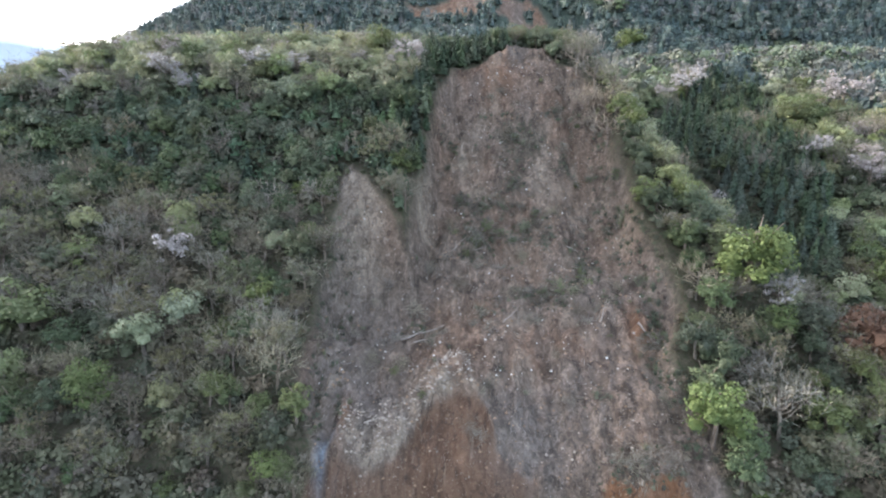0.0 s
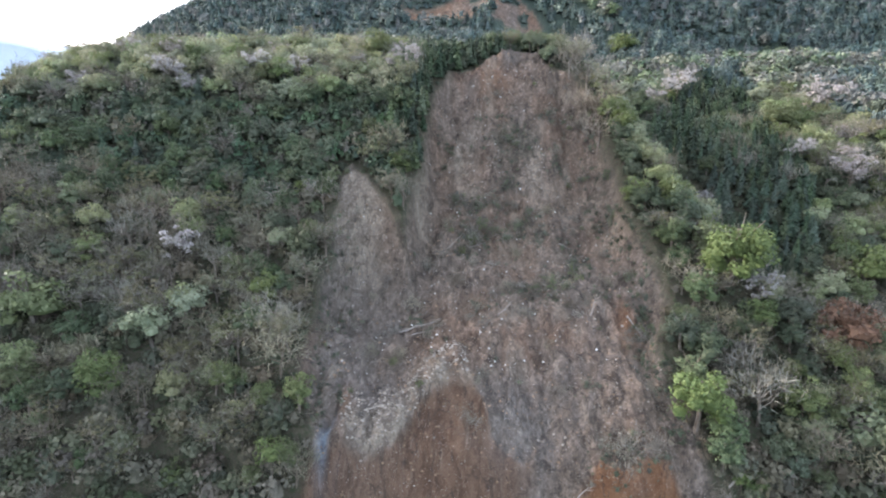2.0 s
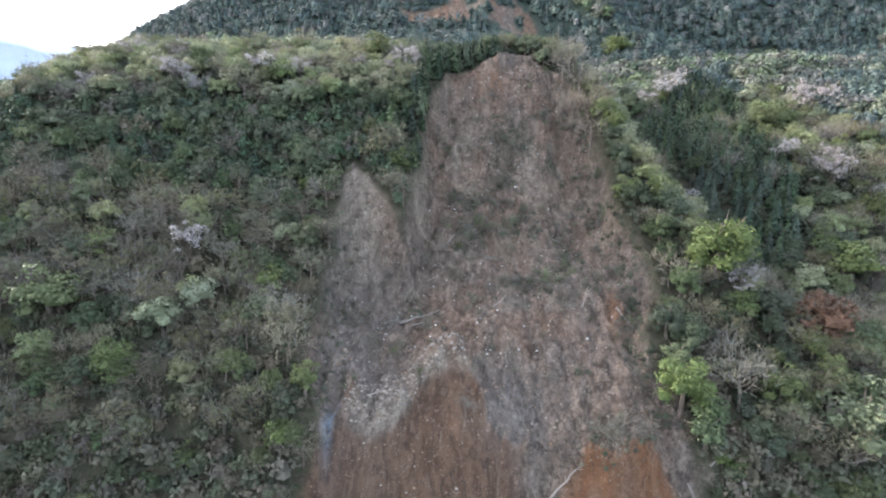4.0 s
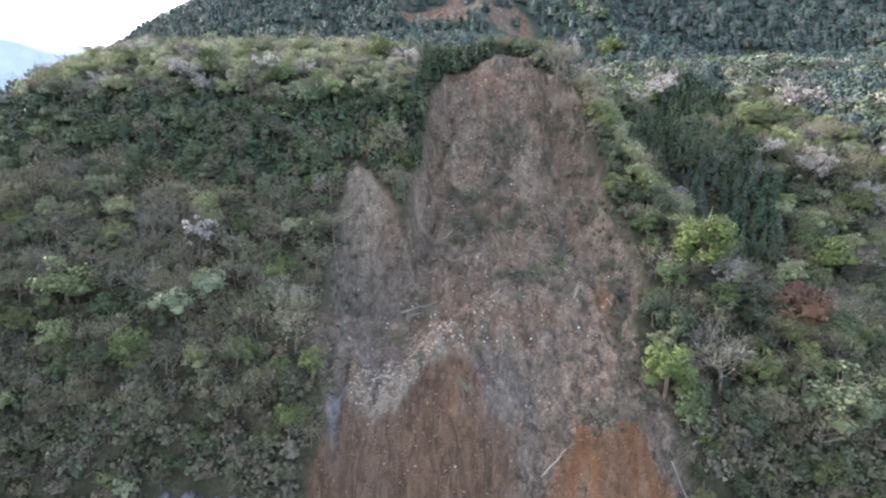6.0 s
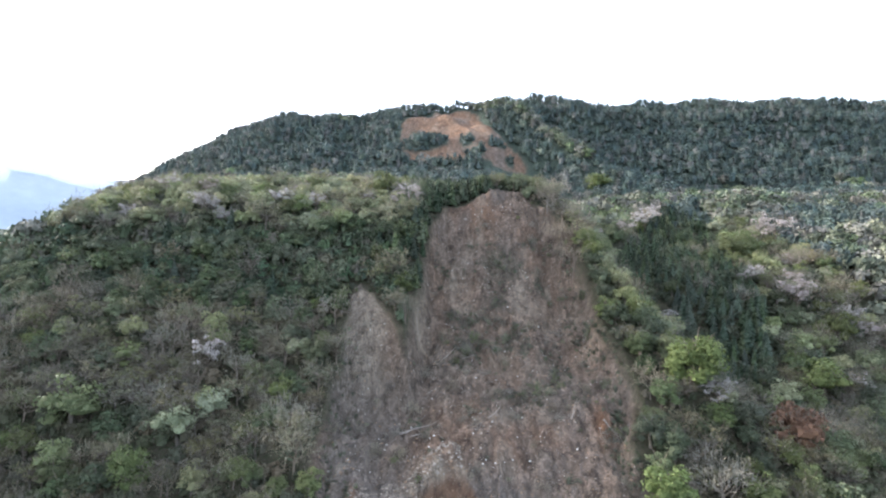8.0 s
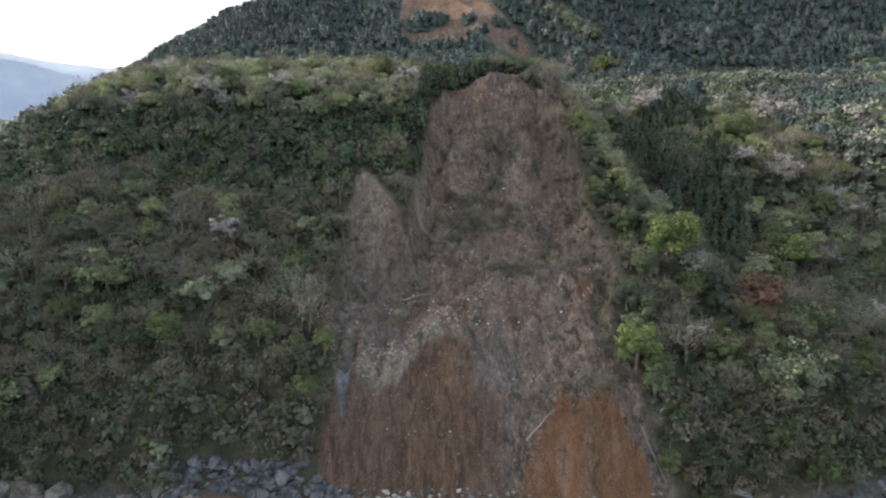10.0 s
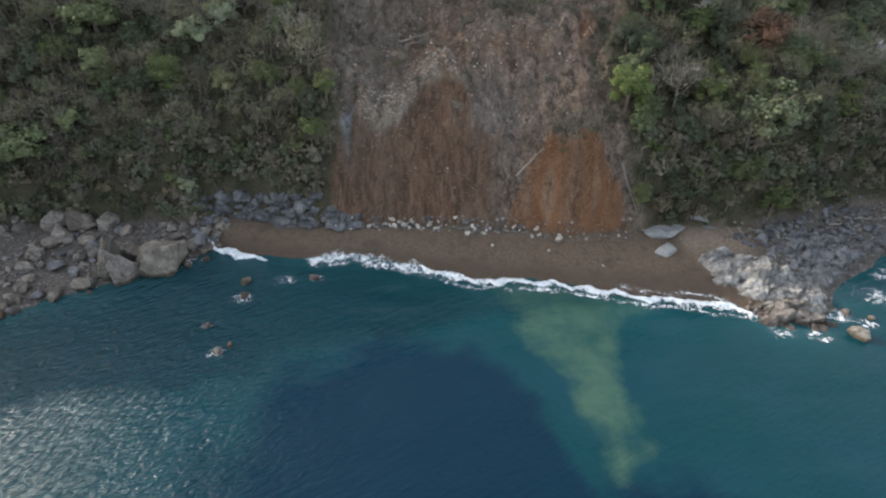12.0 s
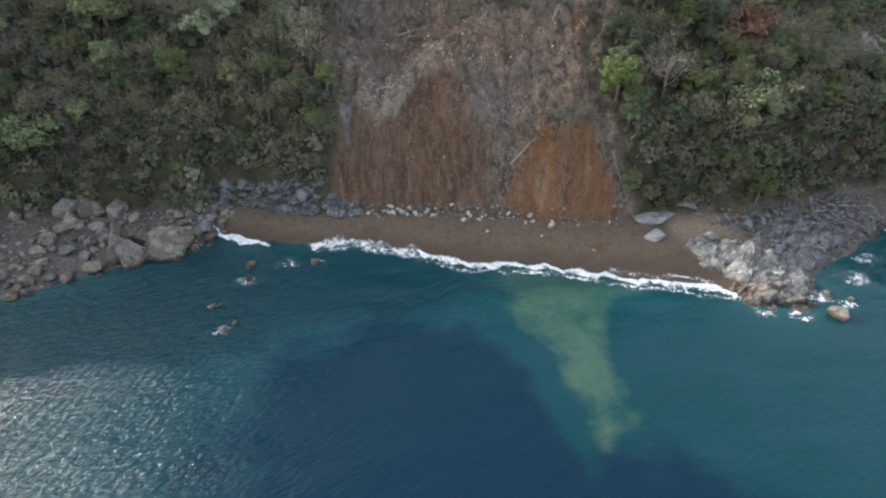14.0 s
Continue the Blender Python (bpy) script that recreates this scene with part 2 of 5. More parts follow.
def water_material():
    n = Nodes("sea_water", 0.06, 0.30)
    n.b.inputs["IOR"].default_value = 1.33
    sep = n.t.nodes.new("ShaderNodeSeparateXYZ")
    n.put(sep.inputs[0], n.pos)
    x, y = sep.outputs[0], sep.outputs[1]
    deep, teal, green = (0.000, 0.013, 0.027), (0.001, 0.027, 0.035), (0.034, 0.072, 0.051)
    # a deep basin off the middle of the beach, teal shallows to one side
    curl = n.math("MULTIPLY_ADD", n.noise(0.10, 9, 0.68), 1.0, -0.5)
    basin = n.ramp(n.math("ADD", n.attr("basin"), n.math("MULTIPLY", curl, 1.4)), 0.12, 0.86)
    left = n.ramp(n.math("ADD", x, n.math("MULTIPLY", curl, 13.0)), 12.0, -30.0)
    col = n.mix(left, teal, (0.006, 0.032, 0.042))
    col = n.mix(n.math("MULTIPLY", n.ramp(n.noise(0.07, 6, 0.6), 0.42, 0.66), 0.6), col, (0.004, 0.030, 0.044))
    col = n.mix(basin, col, deep)
    # a cloudy green plume that the muddy run-off draws out from the beach
    plume = n.ramp(n.math("ADD", n.attr("plume"), n.math("MULTIPLY", curl, 1.6)), 0.22, 0.88)
    plume = n.math("MULTIPLY", plume, n.ramp(n.noise(0.16, 8, 0.65), 0.30, 0.62, 0.45, 1.0))
    col = n.mix(n.math("MULTIPLY", plume, 0.9), col, green)
    # shallows
    near = n.attr("shallow")
    col = n.mix(n.math("MULTIPLY", near, 0.75), col, (0.014, 0.064, 0.070))
    # wind ripples, rougher towards the boulder shore
    wind = n.ramp(x, -8.0, -52.0, 0.16, 1.0)
    slant = n.t.nodes.new("ShaderNodeVectorRotate")
    slant.rotation_type = "Z_AXIS"
    slant.inputs["Angle"].default_value = -0.55
    n.put(slant.inputs["Vector"], n.pos)
    ripple = n.noise(1.9, 4, 0.5, n.scaled(0.45, 1.0, 1.0, slant.outputs[0]))
    chop = n.noise(0.75, 3, 0.5, n.scaled(0.45, 1.1, 1.0, slant.outputs[0]))
    n.put(n.b.inputs["Roughness"], n.ramp(x, -8.0, -52.0, 0.06, 0.17))
    height = n.math("MULTIPLY", n.math("ADD", n.math("MULTIPLY", ripple, 0.7), n.math("MULTIPLY", chop, 0.9)), wind)
    n.relief(height, 1.0, 0.78)
    return n.done(col)


def foam_material():
    n = Nodes("sea_foam", 0.8, 0.3)
    g = n.noise(1.1, 5, 0.6)
    n.relief(g, 0.5, 0.2)
    # thin foam breaks into lace, thick foam stays whole
    thick = n.attr("dens")
    lace = n.ramp(n.cells(1.5, None, "DISTANCE_TO_EDGE"), 0.0, 0.16, 0.22, -0.08)
    n.put(n.b.inputs["Alpha"], n.ramp(n.math("ADD", n.math("ADD", g, thick), lace), 0.72, 1.45, 0.0, 0.95))
    return n.done(n.mix(n.ramp(g, 0.3, 0.7), (0.46, 0.52, 0.55), (0.72, 0.75, 0.76)))


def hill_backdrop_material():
    n = Nodes("haze_tinted_far_hills", 1.0, 0.0)
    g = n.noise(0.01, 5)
    # aerial haze is put into the base colour as pale blue
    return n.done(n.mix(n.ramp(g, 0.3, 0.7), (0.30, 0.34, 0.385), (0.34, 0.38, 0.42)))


GROUND = ground_material()
LEAF = {
    "bud": leaf_material("brown_olive_buds", (0.094, 0.092, 0.052), (0.160, 0.152, 0.092), 0.25, 0.03, 0.2),
    "dark": leaf_material("evergreen_leaves", (0.064, 0.081, 0.046), (0.110, 0.129, 0.072), 0.24, 0.02),
    "mid": leaf_material("broad_leaves", (0.088, 0.105, 0.050), (0.142, 0.156, 0.076), 0.3, 0.02),
    "lime": leaf_material("young_lime_leaves", (0.088, 0.108, 0.041), (0.128, 0.151, 0.060), 0.14, 0.012, 0.25, 0.12),
    "olive": leaf_material("olive_buds", (0.180, 0.192, 0.108), (0.258, 0.268, 0.156), 0.2),
    "cedar": leaf_material("conifer_needles", (0.042, 0.060, 0.044), (0.078, 0.100, 0.068), 0.3, 0.02, 0.1),
    "blossom": leaf_material("pale_blossom", (0.27, 0.245, 0.235), (0.40, 0.365, 0.35), 0.2, 0.02, 0.2, 0.4),
    "russet": leaf_material("russet_leaves", (0.105, 0.066, 0.044), (0.160, 0.102, 0.068), 0.1, 0.01),
    "twig": leaf_material("bare_twigs", (0.140, 0.122, 0.092), (0.218, 0.192, 0.148), 0.3, 0.02, 0.0, 0.3),
}
BARK = bark_material("grey_bark", (0.09, 0.07, 0.055), (0.17, 0.145, 0.12))
DEAD = bark_material("bleached_wood", (0.18, 0.155, 0.13), (0.29, 0.255, 0.22))
PALE_ROCK = rock_material("pale_rock", (0.36, 0.33, 0.29), (0.50, 0.46, 0.41), (0.26, 0.23, 0.2), 0.25)
GREY_ROCK = rock_material("grey_rock", (0.082, 0.084, 0.090), (0.148, 0.149, 0.154), (0.055, 0.055, 0.058), 0.3)
SLAB_ROCK = rock_material("slab_rock", (0.20, 0.205, 0.21), (0.29, 0.29, 0.285), (0.14, 0.138, 0.135), 0.15)
TAN_ROCK = rock_material("tan_rock", (0.125, 0.110, 0.094), (0.205, 0.182, 0.158), (0.085, 0.073, 0.062), 0.3)
WHITE_ROCK = rock_material("whitish_rock", (0.165, 0.160, 0.152), (0.330, 0.325, 0.314), (0.112, 0.106, 0.098), 0.1)
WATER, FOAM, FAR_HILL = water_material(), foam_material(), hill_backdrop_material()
# far woods greens are bluer: distance haze put into the colour
WOODS = woods_material("far_woods_hazed_foliage", [(0.052, 0.072, 0.068), (0.060, 0.080, 0.072), (0.070, 0.090, 0.076), (0.054, 0.074, 0.070), (0.082, 0.100, 0.082), (0.104, 0.106, 0.098)])
WOODS_LIGHT = woods_material("light_woods_foliage", [(0.084, 0.106, 0.068), (0.104, 0.128, 0.078), (0.130, 0.140, 0.102), (0.120, 0.116, 0.098), (0.116, 0.146, 0.078), (0.152, 0.148, 0.130)])

DRIFT = woods_material("torn_brush", [(0.068, 0.074, 0.050), (0.080, 0.084, 0.056), (0.105, 0.088, 0.068), (0.074, 0.078, 0.054), (0.125, 0.104, 0.082), (0.085, 0.092, 0.058)])
THICKET = woods_material("dark_thicket_foliage", [(0.050, 0.070, 0.042), (0.062, 0.082, 0.048), (0.078, 0.098, 0.055), (0.056, 0.074, 0.048), (0.094, 0.104, 0.062), (0.098, 0.090, 0.068)])
UNDER = woods_material("undergrowth_foliage", [(0.060, 0.066, 0.042), (0.074, 0.078, 0.049), (0.086, 0.092, 0.057), (0.098, 0.086, 0.062), (0.120, 0.103, 0.077), (0.108, 0.094, 0.066)])


# ---- mesh helpers ----
def mesh_object(name, verts, faces, material, parent=None, label="", smooth=False):
    me = bpy.data.meshes.new(name)
    me.from_pydata([tuple(v) for v in verts], [], [tuple(q) for q in faces])
    me.materials.append(material)
    if smooth:
        me.polygons.foreach_set("use_smooth", [True] * len(me.polygons))
    me.update()
    ob = new(name, me)
    if parent:
        ob.parent = parent
    if label:
        tagged(ob, label)
    return ob


def set_attr(me, name, values):
    a = me.attributes.new(name, "FLOAT", "POINT")
    a.data.foreach_set("value", np.asarray(values, np.float32).ravel())


def grid_mesh(name, xs, ys, zfun, material):
    gx, gy = np.meshgrid(xs, ys)
    gz = zfun(gx, gy)
    nx, ny = len(xs), len(ys)
    me = bpy.data.meshes.new(name)
    idx = np.arange(nx * ny).reshape(ny, nx)
    quads = np.stack([idx[:-1, :-1], idx[:-1, 1:], idx[1:, 1:], idx[1:, :-1]], -1).reshape(-1, 4)
    me.vertices.add(nx * ny)
    me.vertices.foreach_set("co", np.stack([gx, gy, gz], -1).astype(np.float32).ravel())
    me.loops.add(quads.size)
    me.loops.foreach_set("vertex_index", quads.astype(np.int32).ravel())
    me.polygons.add(len(quads))
    me.polygons.foreach_set("loop_start", np.arange(0, quads.size, 4, dtype=np.int32))
    me.polygons.foreach_set("use_smooth", np.ones(len(quads), bool))
    me.update(calc_edges=True)
    me.materials.append(material)
    return new(name, me), gx, gy, gz


def tube(points, radii, sides=6):
    """Vertices and faces of a tapered tube along points."""
    verts, faces = [], []
    pts = [Vector(p) for p in points]
    for k, p in enumerate(pts):
        way = (pts[min(k + 1, len(pts) - 1)] - pts[max(k - 1, 0)]).normalized()
        side = way.orthogonal().normalized()
        other = way.cross(side)
        for s in range(sides):
            a = 2 * math.pi * s / sides
            verts.append(p + radii[k] * (math.cos(a) * side + math.sin(a) * other))
    for k in range(len(pts) - 1):
        for s in range(sides):
            faces.append((k * sides + s, k * sides + (s + 1) % sides, (k + 1) * sides + (s + 1) % sides, (k + 1) * sides + s))
    faces.append(tuple(range(sides - 1, -1, -1)))
    faces.append(tuple((len(pts) - 1) * sides + s for s in range(sides)))
    return verts, faces


def join(*meshes):
    verts, faces = [], []
    for v, q in meshes:
        faces += [tuple(i + len(verts) for i in f) for f in q]
        verts += list(v)
    return verts, faces


def leaves(rng, centres, radii, count, size, flat=0.88, droop=0.0):
    """Sprays of leaves, each a small triangle, over the shells of round lobes."""
    count, size = 2 * count, 0.85 * size
    weights = np.array(radii) ** 2
    pick = rng.choice(len(centres), count, p=weights / weights.sum())
    d = rng.normal(size=(count, 3))
    d /= np.linalg.norm(d, axis=1, keepdims=True)
    d[:, 2] = np.where(d[:, 2] < -0.35, -d[:, 2], d[:, 2])
    c, r = np.array(centres)[pick], np.array(radii)[pick][:, None]
    p = c + d * r * (0.62 + 0.50 * rng.random((count, 1))) * [1, 1, flat]
    up = d + rng.normal(size=(count, 3)) * 0.55 + [0, 0, 0.35]
    up /= np.linalg.norm(up, axis=1, keepdims=True)
    side = np.cross(up, rng.normal(size=(count, 3)))
    side /= np.linalg.norm(side, axis=1, keepdims=True) + 1e-9
    other = np.cross(up, side)
    s = size * (0.6 + 0.8 * rng.random((count, 1)))
    spray = np.stack([p - s * side - 0.3 * s * up, p + s * side, p + 1.5 * s * other - 0.2 * s * up], 1)
    spray[:, :, 2] -= droop
    return [tuple(v) for v in spray.reshape(-1, 3)], [tuple(q) for q in np.arange(count * 3).reshape(-1, 3)]


def fronds(rng, pts, heights, radii, branches):
    """Drooping conifer branches of many trees: fans that start at each stem."""
    n = len(pts)
    u = rng.random((n, branches)) ** 0.8
    h = heights[:, None] * (0.10 + 0.90 * u)
    reach = radii[:, None] * ((1.04 - u) ** 0.85) * (0.65 + 0.45 * rng.random((n, branches))) + 0.08
    a = 2 * math.pi * rng.random((n, branches))
    wide = 0.20 * reach + 0.06
    out, side = np.stack([np.cos(a), np.sin(a), 0 * a], -1), np.stack([-np.sin(a), np.cos(a), 0 * a], -1)
    stem = pts[:, None] + np.stack([0 * h, 0 * h, h + 0.15 * reach], -1)
    r3, w3 = reach[..., None], wide[..., None]
    low = np.stack([0 * h, 0 * h, -0.45 * reach], -1)
    dip = np.stack([0 * h, 0 * h, 0.25 * reach * rng.normal(size=h.shape)], -1)
    tri = np.stack([stem + 0.2 * r3 * out, stem + r3 * out - w3 * side + low, stem + r3 * (0.75 + 0.35 * rng.random(r3.shape)) * out + w3 * side + low + dip], 2)
    return tri.reshape(-1, 3)


def blob(rng, centre, radius, flat=0.75, rows=5, cols=8, rough=0.18):
    """A closed lumpy core."""
    verts, faces = [], []
    for i in range(rows + 1):
        v = math.pi * i / rows
        for j in range(cols):
            u = 2 * math.pi * (j + 0.5 * (i % 2)) / cols
            k = radius * (1 + rough * rng.normal()) if 0 < i < rows else radius
            verts.append((centre[0] + k * math.sin(v) * math.cos(u), centre[1] + k * math.sin(v) * math.sin(u), centre[2] + flat * k * math.cos(v)))
    for i in range(rows):
        for j in range(cols):
            faces.append((i * cols + j, (i + 1) * cols + j, (i + 1) * cols + (j + 1) % cols, i * cols + (j + 1) % cols))
    return verts, faces


# ---- terrain ----
def lattice(ix, iy, seed):
    h = (ix * 374761393 + iy * 668265263 + seed * 974711) & 0xFFFFFFFF
    h = ((h ^ (h >> 13)) * 1274126177) & 0xFFFFFFFF
    return ((h ^ (h >> 16)) & 0xFFFF) / 32767.5 - 1.0


def vnoise(x, y, seed=0):
    """Smooth value noise in -1..1 for arrays."""
    x, y = np.asarray(x, float), np.asarray(y, float)
    ix, iy = np.floor(x).astype(np.int64), np.floor(y).astype(np.int64)
    fx, fy = x - ix, y - iy
    fx, fy = fx * fx * (3 - 2 * fx), fy * fy * (3 - 2 * fy)
    a, b = lattice(ix, iy, seed), lattice(ix + 1, iy, seed)
    c, d = lattice(ix, iy + 1, seed), lattice(ix + 1, iy + 1, seed)
    return (a * (1 - fx) + b * fx) * (1 - fy) + (c * (1 - fx) + d * fx) * fy


def fbm(x, y, seed=0, octaves=4):
    out, amp = 0.0, 1.0
    for k in range(octaves):
        out = out + amp * vnoise(x * 2.03**k + 17.3 * k, y * 2.03**k - 9.1 * k, seed + k)
        amp *= 0.5
    return out


def step(a, b, v):
    q = np.clip((v - a) / (b - a), 0, 1)
    return q * q * (3 - 2 * q)


def bump(v, mid, wide):
    return np.exp(-(((v - mid) / wide) ** 2))


def shore(x):
    """The waterline's y."""
    return np.interp(x, [-160, -90, -80, -61, -52, -47, -42, -30, -17, -5, 5, 20, 32, 50, 56, 63, 70, 84, 94, 130, 220],
                     [-40, -27, -23, -13, -7, -2, -4, -6.5, -5, -9, -13, -14, -17.5, -20.7, -25, -25, -18, -8, -1, 4, -30])


def foot(x):
    """The y of the foot of the slope."""
    return np.interp(x, [-160, -80, -60, -50, -42, -30, 0, 14, 25, 38, 50, 60, 75, 95, 130, 220],
                     [-20, 3, 3, 2.5, 4.5, 1.3, 0, -1.4, -3.7, -1.7, 0, 0, 3, 9, 14, -10])


def crest_line(y):
    """The x of the wooded crest beside the slide."""
    return np.interp(y, [10, 20, 33, 53, 73, 95, 120], [57, 53, 48, 41, 35.5, 33, 30])


def scar_left(y):
    return np.interp(y, LEFT_Y, LEFT_X)


def scar_right(y):
    return np.interp(y, RIGHT_Y, RIGHT_X)


LEFT_Y, LEFT_X = [-5, 4, 9, 19, 31, 42, 48, 50.5, 52, 58, 64, 90], [-23, -23.5, -21.5, -23.5, -23, -23, -22, -18, -9, -6, -5, -2]
RIGHT_Y, RIGHT_X = [-5, 2, 8, 18, 26, 34, 49, 64, 75, 90], [42, 37, 34, 32.5, 35, 36, 34, 34, 31.5, 22]


def scar_mask(x, y):
    wob = 1.6 * fbm(x * 0.12, y * 0.12, 5, 3)
    inside = np.minimum(x - scar_left(y) + wob, scar_right(y) - x + wob)
    tongue = np.minimum(np.minimum(x + 10.5 + 0.95 * (y - 38), -8.6 + 0.17 * (y - 38) - x), y - 36) + 0.5 * wob
    inside = np.minimum(inside, -tongue)
    top = np.interp(x, [-30, -6, 0, 7, 12, 17, 20, 25, 33, 45], [55, 67, 74, 78, 83, 88, 86, 80, 74, 61]) + 2.2 * fbm(x * 0.3, x * 0, 8, 3) - y
    return np.minimum(inside, top)


LIP_X, LIP_T = [-20, -16, -12, -9, -6.2, -3.8, -1.9, 0, 2, 4, 5.5, 9, 14, 40], [6.8, 7.2, 7.2, 7.8, 10.4, 12.4, 14.0, 14.8, 14.6, 12.8, 9.5, 7, 6.5, 6.5]
FOREST = ([-60, -25, 0, 2, 6, 10, 15, 27, 45, 60, 75, 95, 112, 125, 160, 218, 300, 332, 360, 450, 600],
          [-9, -3, 3, 9, 20, 25, 29.5, 41.5, 58, 72, 82, 88, 89, 91, 98, 117, 176, 191, 188, 150, 90])
SCAR = ([-60, -25, 0, 2, 7, 14, 22, 33, 45, 56, 67, 75, 84, 95, 112],
        [-9, -3, 2.5, 8, 21, 26.5, 31, 37, 43, 53, 69, 80, 89, 90, 90])


def land(x, y, fine=True):
    """Ground height for arrays of x and y."""
    x, y = np.asarray(x, float), np.asarray(y, float)
    back = step(20, 80, y)
    t = y - foot(x) * (1 - back)
    zf = np.interp(t, *FOREST)
    # fall to the right of the slide, ravine and spurs
    zf = zf + 3.0 * bump(x, 17, 11) * bump(y, 85, 8)
    zf = zf + step(24, 50, x) * np.interp(y, [8, 22, 35, 53, 73, 117, 160, 250, 330], [0, -2, -7, -13, -15, -14, -12, -6, 0])
    crest = crest_line(y)
    live = step(14, 34, y) * (1 - step(95, 120, y))
    zf = zf + live * (5.0 * bump(x, crest, 6) - 11 * bump(x, crest + 19, 13) - 7 * step(20, 45, x - crest))
    zf = zf + step(45, 80, x) * 7 * bump(y, 148, 22) + 9 * bump(x, 150, 45) * bump(y, 90, 40)
    # left spur falls away
    zf = zf + step(20, 75, y) * np.interp(x, [-300, -214, -180, -151, -131, -119, -108, -95], [-170, -105, -64, -34, -22, -14, -6, 0]) * (1 - step(150, 300, y))
    zf = zf + step(150, 300, y) * np.interp(x, [-300, -214, -166, -123, -60, 20, 65, 120, 200, 345, 500], [-100, -56, -30, -16, -14, -6, 1, -5, -2, -4, -20])
    # spurs and gullies of the upper mountain
    far = step(125, 190, y)
    zf = zf + far * (7 * (0.5 - np.abs(fbm((x + 0.4 * y) * 0.017, y * 0.011, 25, 3))) + 3 * fbm(x * 0.03, y * 0.03, 27, 3))
    zf = zf + 8 * bump(x, 62 + 0.4 * (280 - y), 10) * step(190, 225, y) * (1 - step(305, 335, y))
    zs = np.interp(t, *SCAR)
    lobe = (1 - step(-12, -6, x)) * step(30, 42, y)
    zs = zs * (1 - lobe) + (zf - 1.2) * lobe
    m = scar_mask(x, y)
    soft = step(-1.5, 3.0, m)
    z = zf * (1 - soft) + np.minimum(zs, zf + 1) * soft
    # beach and sea bed
    w = y - shore(x)
    dry = np.maximum(foot(x) - shore(x), 0.5)
    beach = np.where(w > 0, 3.0 * np.clip(w / dry, 0, 1), 0.16 * w)
    z = np.where(t < 0, np.maximum(beach, -9), np.maximum(z, np.minimum(3.0, z + 3)))
    if fine:
        hill = step(0, 6, t)
        z = z + hill * (1 - soft) * 1.2 * fbm(x * 0.06, y * 0.06, 21, 4)
        rough = hill * soft
        z = z + rough * (1.5 * fbm(x * 0.11, y * 0.09, 31, 6) + 0.8 * np.abs(fbm(x * 0.3, y * 0.16, 37, 5)) - 1.8 * np.maximum(0, fbm(x * 0.16, y * 0.035, 39, 3) - 0.25))
        z = z + rough * step(6, 12, t) * (0.9 * (0.45 - np.abs(fbm(x * 0.42, y * 0.3, 47, 4))) + 0.22 * fbm(x * 1.3, y * 1.1, 49, 2))
        cliff = soft * step(0, 1.5, t) * (1 - step(8, 13, t))
        z = z - cliff * (0.75 * np.abs(fbm(x * 0.28 + 0.6 * vnoise(x * 0.1, y * 0.2, 43), y * 0.12, 41, 5)) + 0.5 * fbm(x * 0.8, y * 0.9, 45, 3))
        lip = np.interp(x, LIP_X, LIP_T)
        z = z + soft * step(-19, -17, x) * (1 - step(2, 6, x)) * 2.4 * step(lip - 0.7, lip + 0.5, t) * (1 - step(lip + 2, lip + 9, t))
        z = z + (1 - hill) * (w > 0) * 0.08 * fbm(x * 0.5, y * 0.5, 51, 3)
    return z


def upper_scar(x, y):
    """Above zero inside the bare patch high on the mountain."""
    lo = np.interp(y, [230, 234, 238, 243, 246, 262, 276, 291, 305, 318, 323], [47, 30, 20, -4, -23, -25, -27, -30, -18, -6, 6])
    hi = np.interp(y, [230, 236, 249, 262, 280, 301, 320, 324], [50, 53, 47, 39, 33, 27, 24, 18])
    wob = 3 * fbm(x * 0.06, y * 0.06, 71, 3)
    m = np.minimum(np.minimum(x - lo, hi - x) + wob, np.minimum(y - 229, 323 - y))
    return np.minimum(m, -8 * scrub_island(x, y) + wob)


def scrub_island(x, y):
    """Above zero where scrub is left standing in the bare patch."""
    return np.maximum.reduce([1 - ((x - a) / c) ** 2 - ((y - b) / d) ** 2 for a, b, c, d in ((-10.5, 263.5, 16, 11), (16.5, 258, 5, 5), (20.5, 243, 6, 4), (34.5, 255, 6, 5), (41, 241, 3, 4))])


# ---- the large structure ----
def spaced(*runs):
    out = []
    for a, b, d in runs:
        out += list(np.arange(a, b, d))
    return np.array(out + [runs[-1][1]])


ground, gx, gy, gz = grid_mesh(
    "ground",
    spaced((-420, -180, 12), (-180, -90, 3), (-90, -32, 1.3), (-32, 46, 0.36), (46, 100, 1.3), (100, 200, 3), (200, 480, 8)),
    spaced((-75, -30, 3), (-30, -5, 0.6), (-5, 13, 0.25), (13, 60, 0.42), (60, 92, 0.6), (92, 130, 2), (130, 360, 4), (360, 600, 15)),
    land, GROUND)
tagged(ground, "steep hillside soil with a bare brown landslide scar and dark sand", "ground", kind="structure")
t_up = gy - foot(gx) * (1 - step(20, 80, gy))
smask = scar_mask(gx, gy)
in_scar = step(-0.9, 0.9, smask) * step(-0.5, 0.8, t_up)
in_upper = step(-1.5, 1.5, upper_scar(gx, gy))
n1, n2, n3 = fbm(gx * 0.08, gy * 0.05, 91, 4), fbm(gx * 0.2, gy * 0.11, 93, 4), fbm(gx * 0.5, gy * 0.25, 95, 3)
lip_t = np.interp(gx, LIP_X, LIP_T)
scarp = (1 - step(-0.35, 0.2, t_up - lip_t + 0.3 * n2)) * (1 - step(3, 14, gx + 3 * n1 + 2 * n3)) * step(-0.3, 0.5, t_up) * np.clip(0.97 + 0.2 * n1, 0.8, 1)
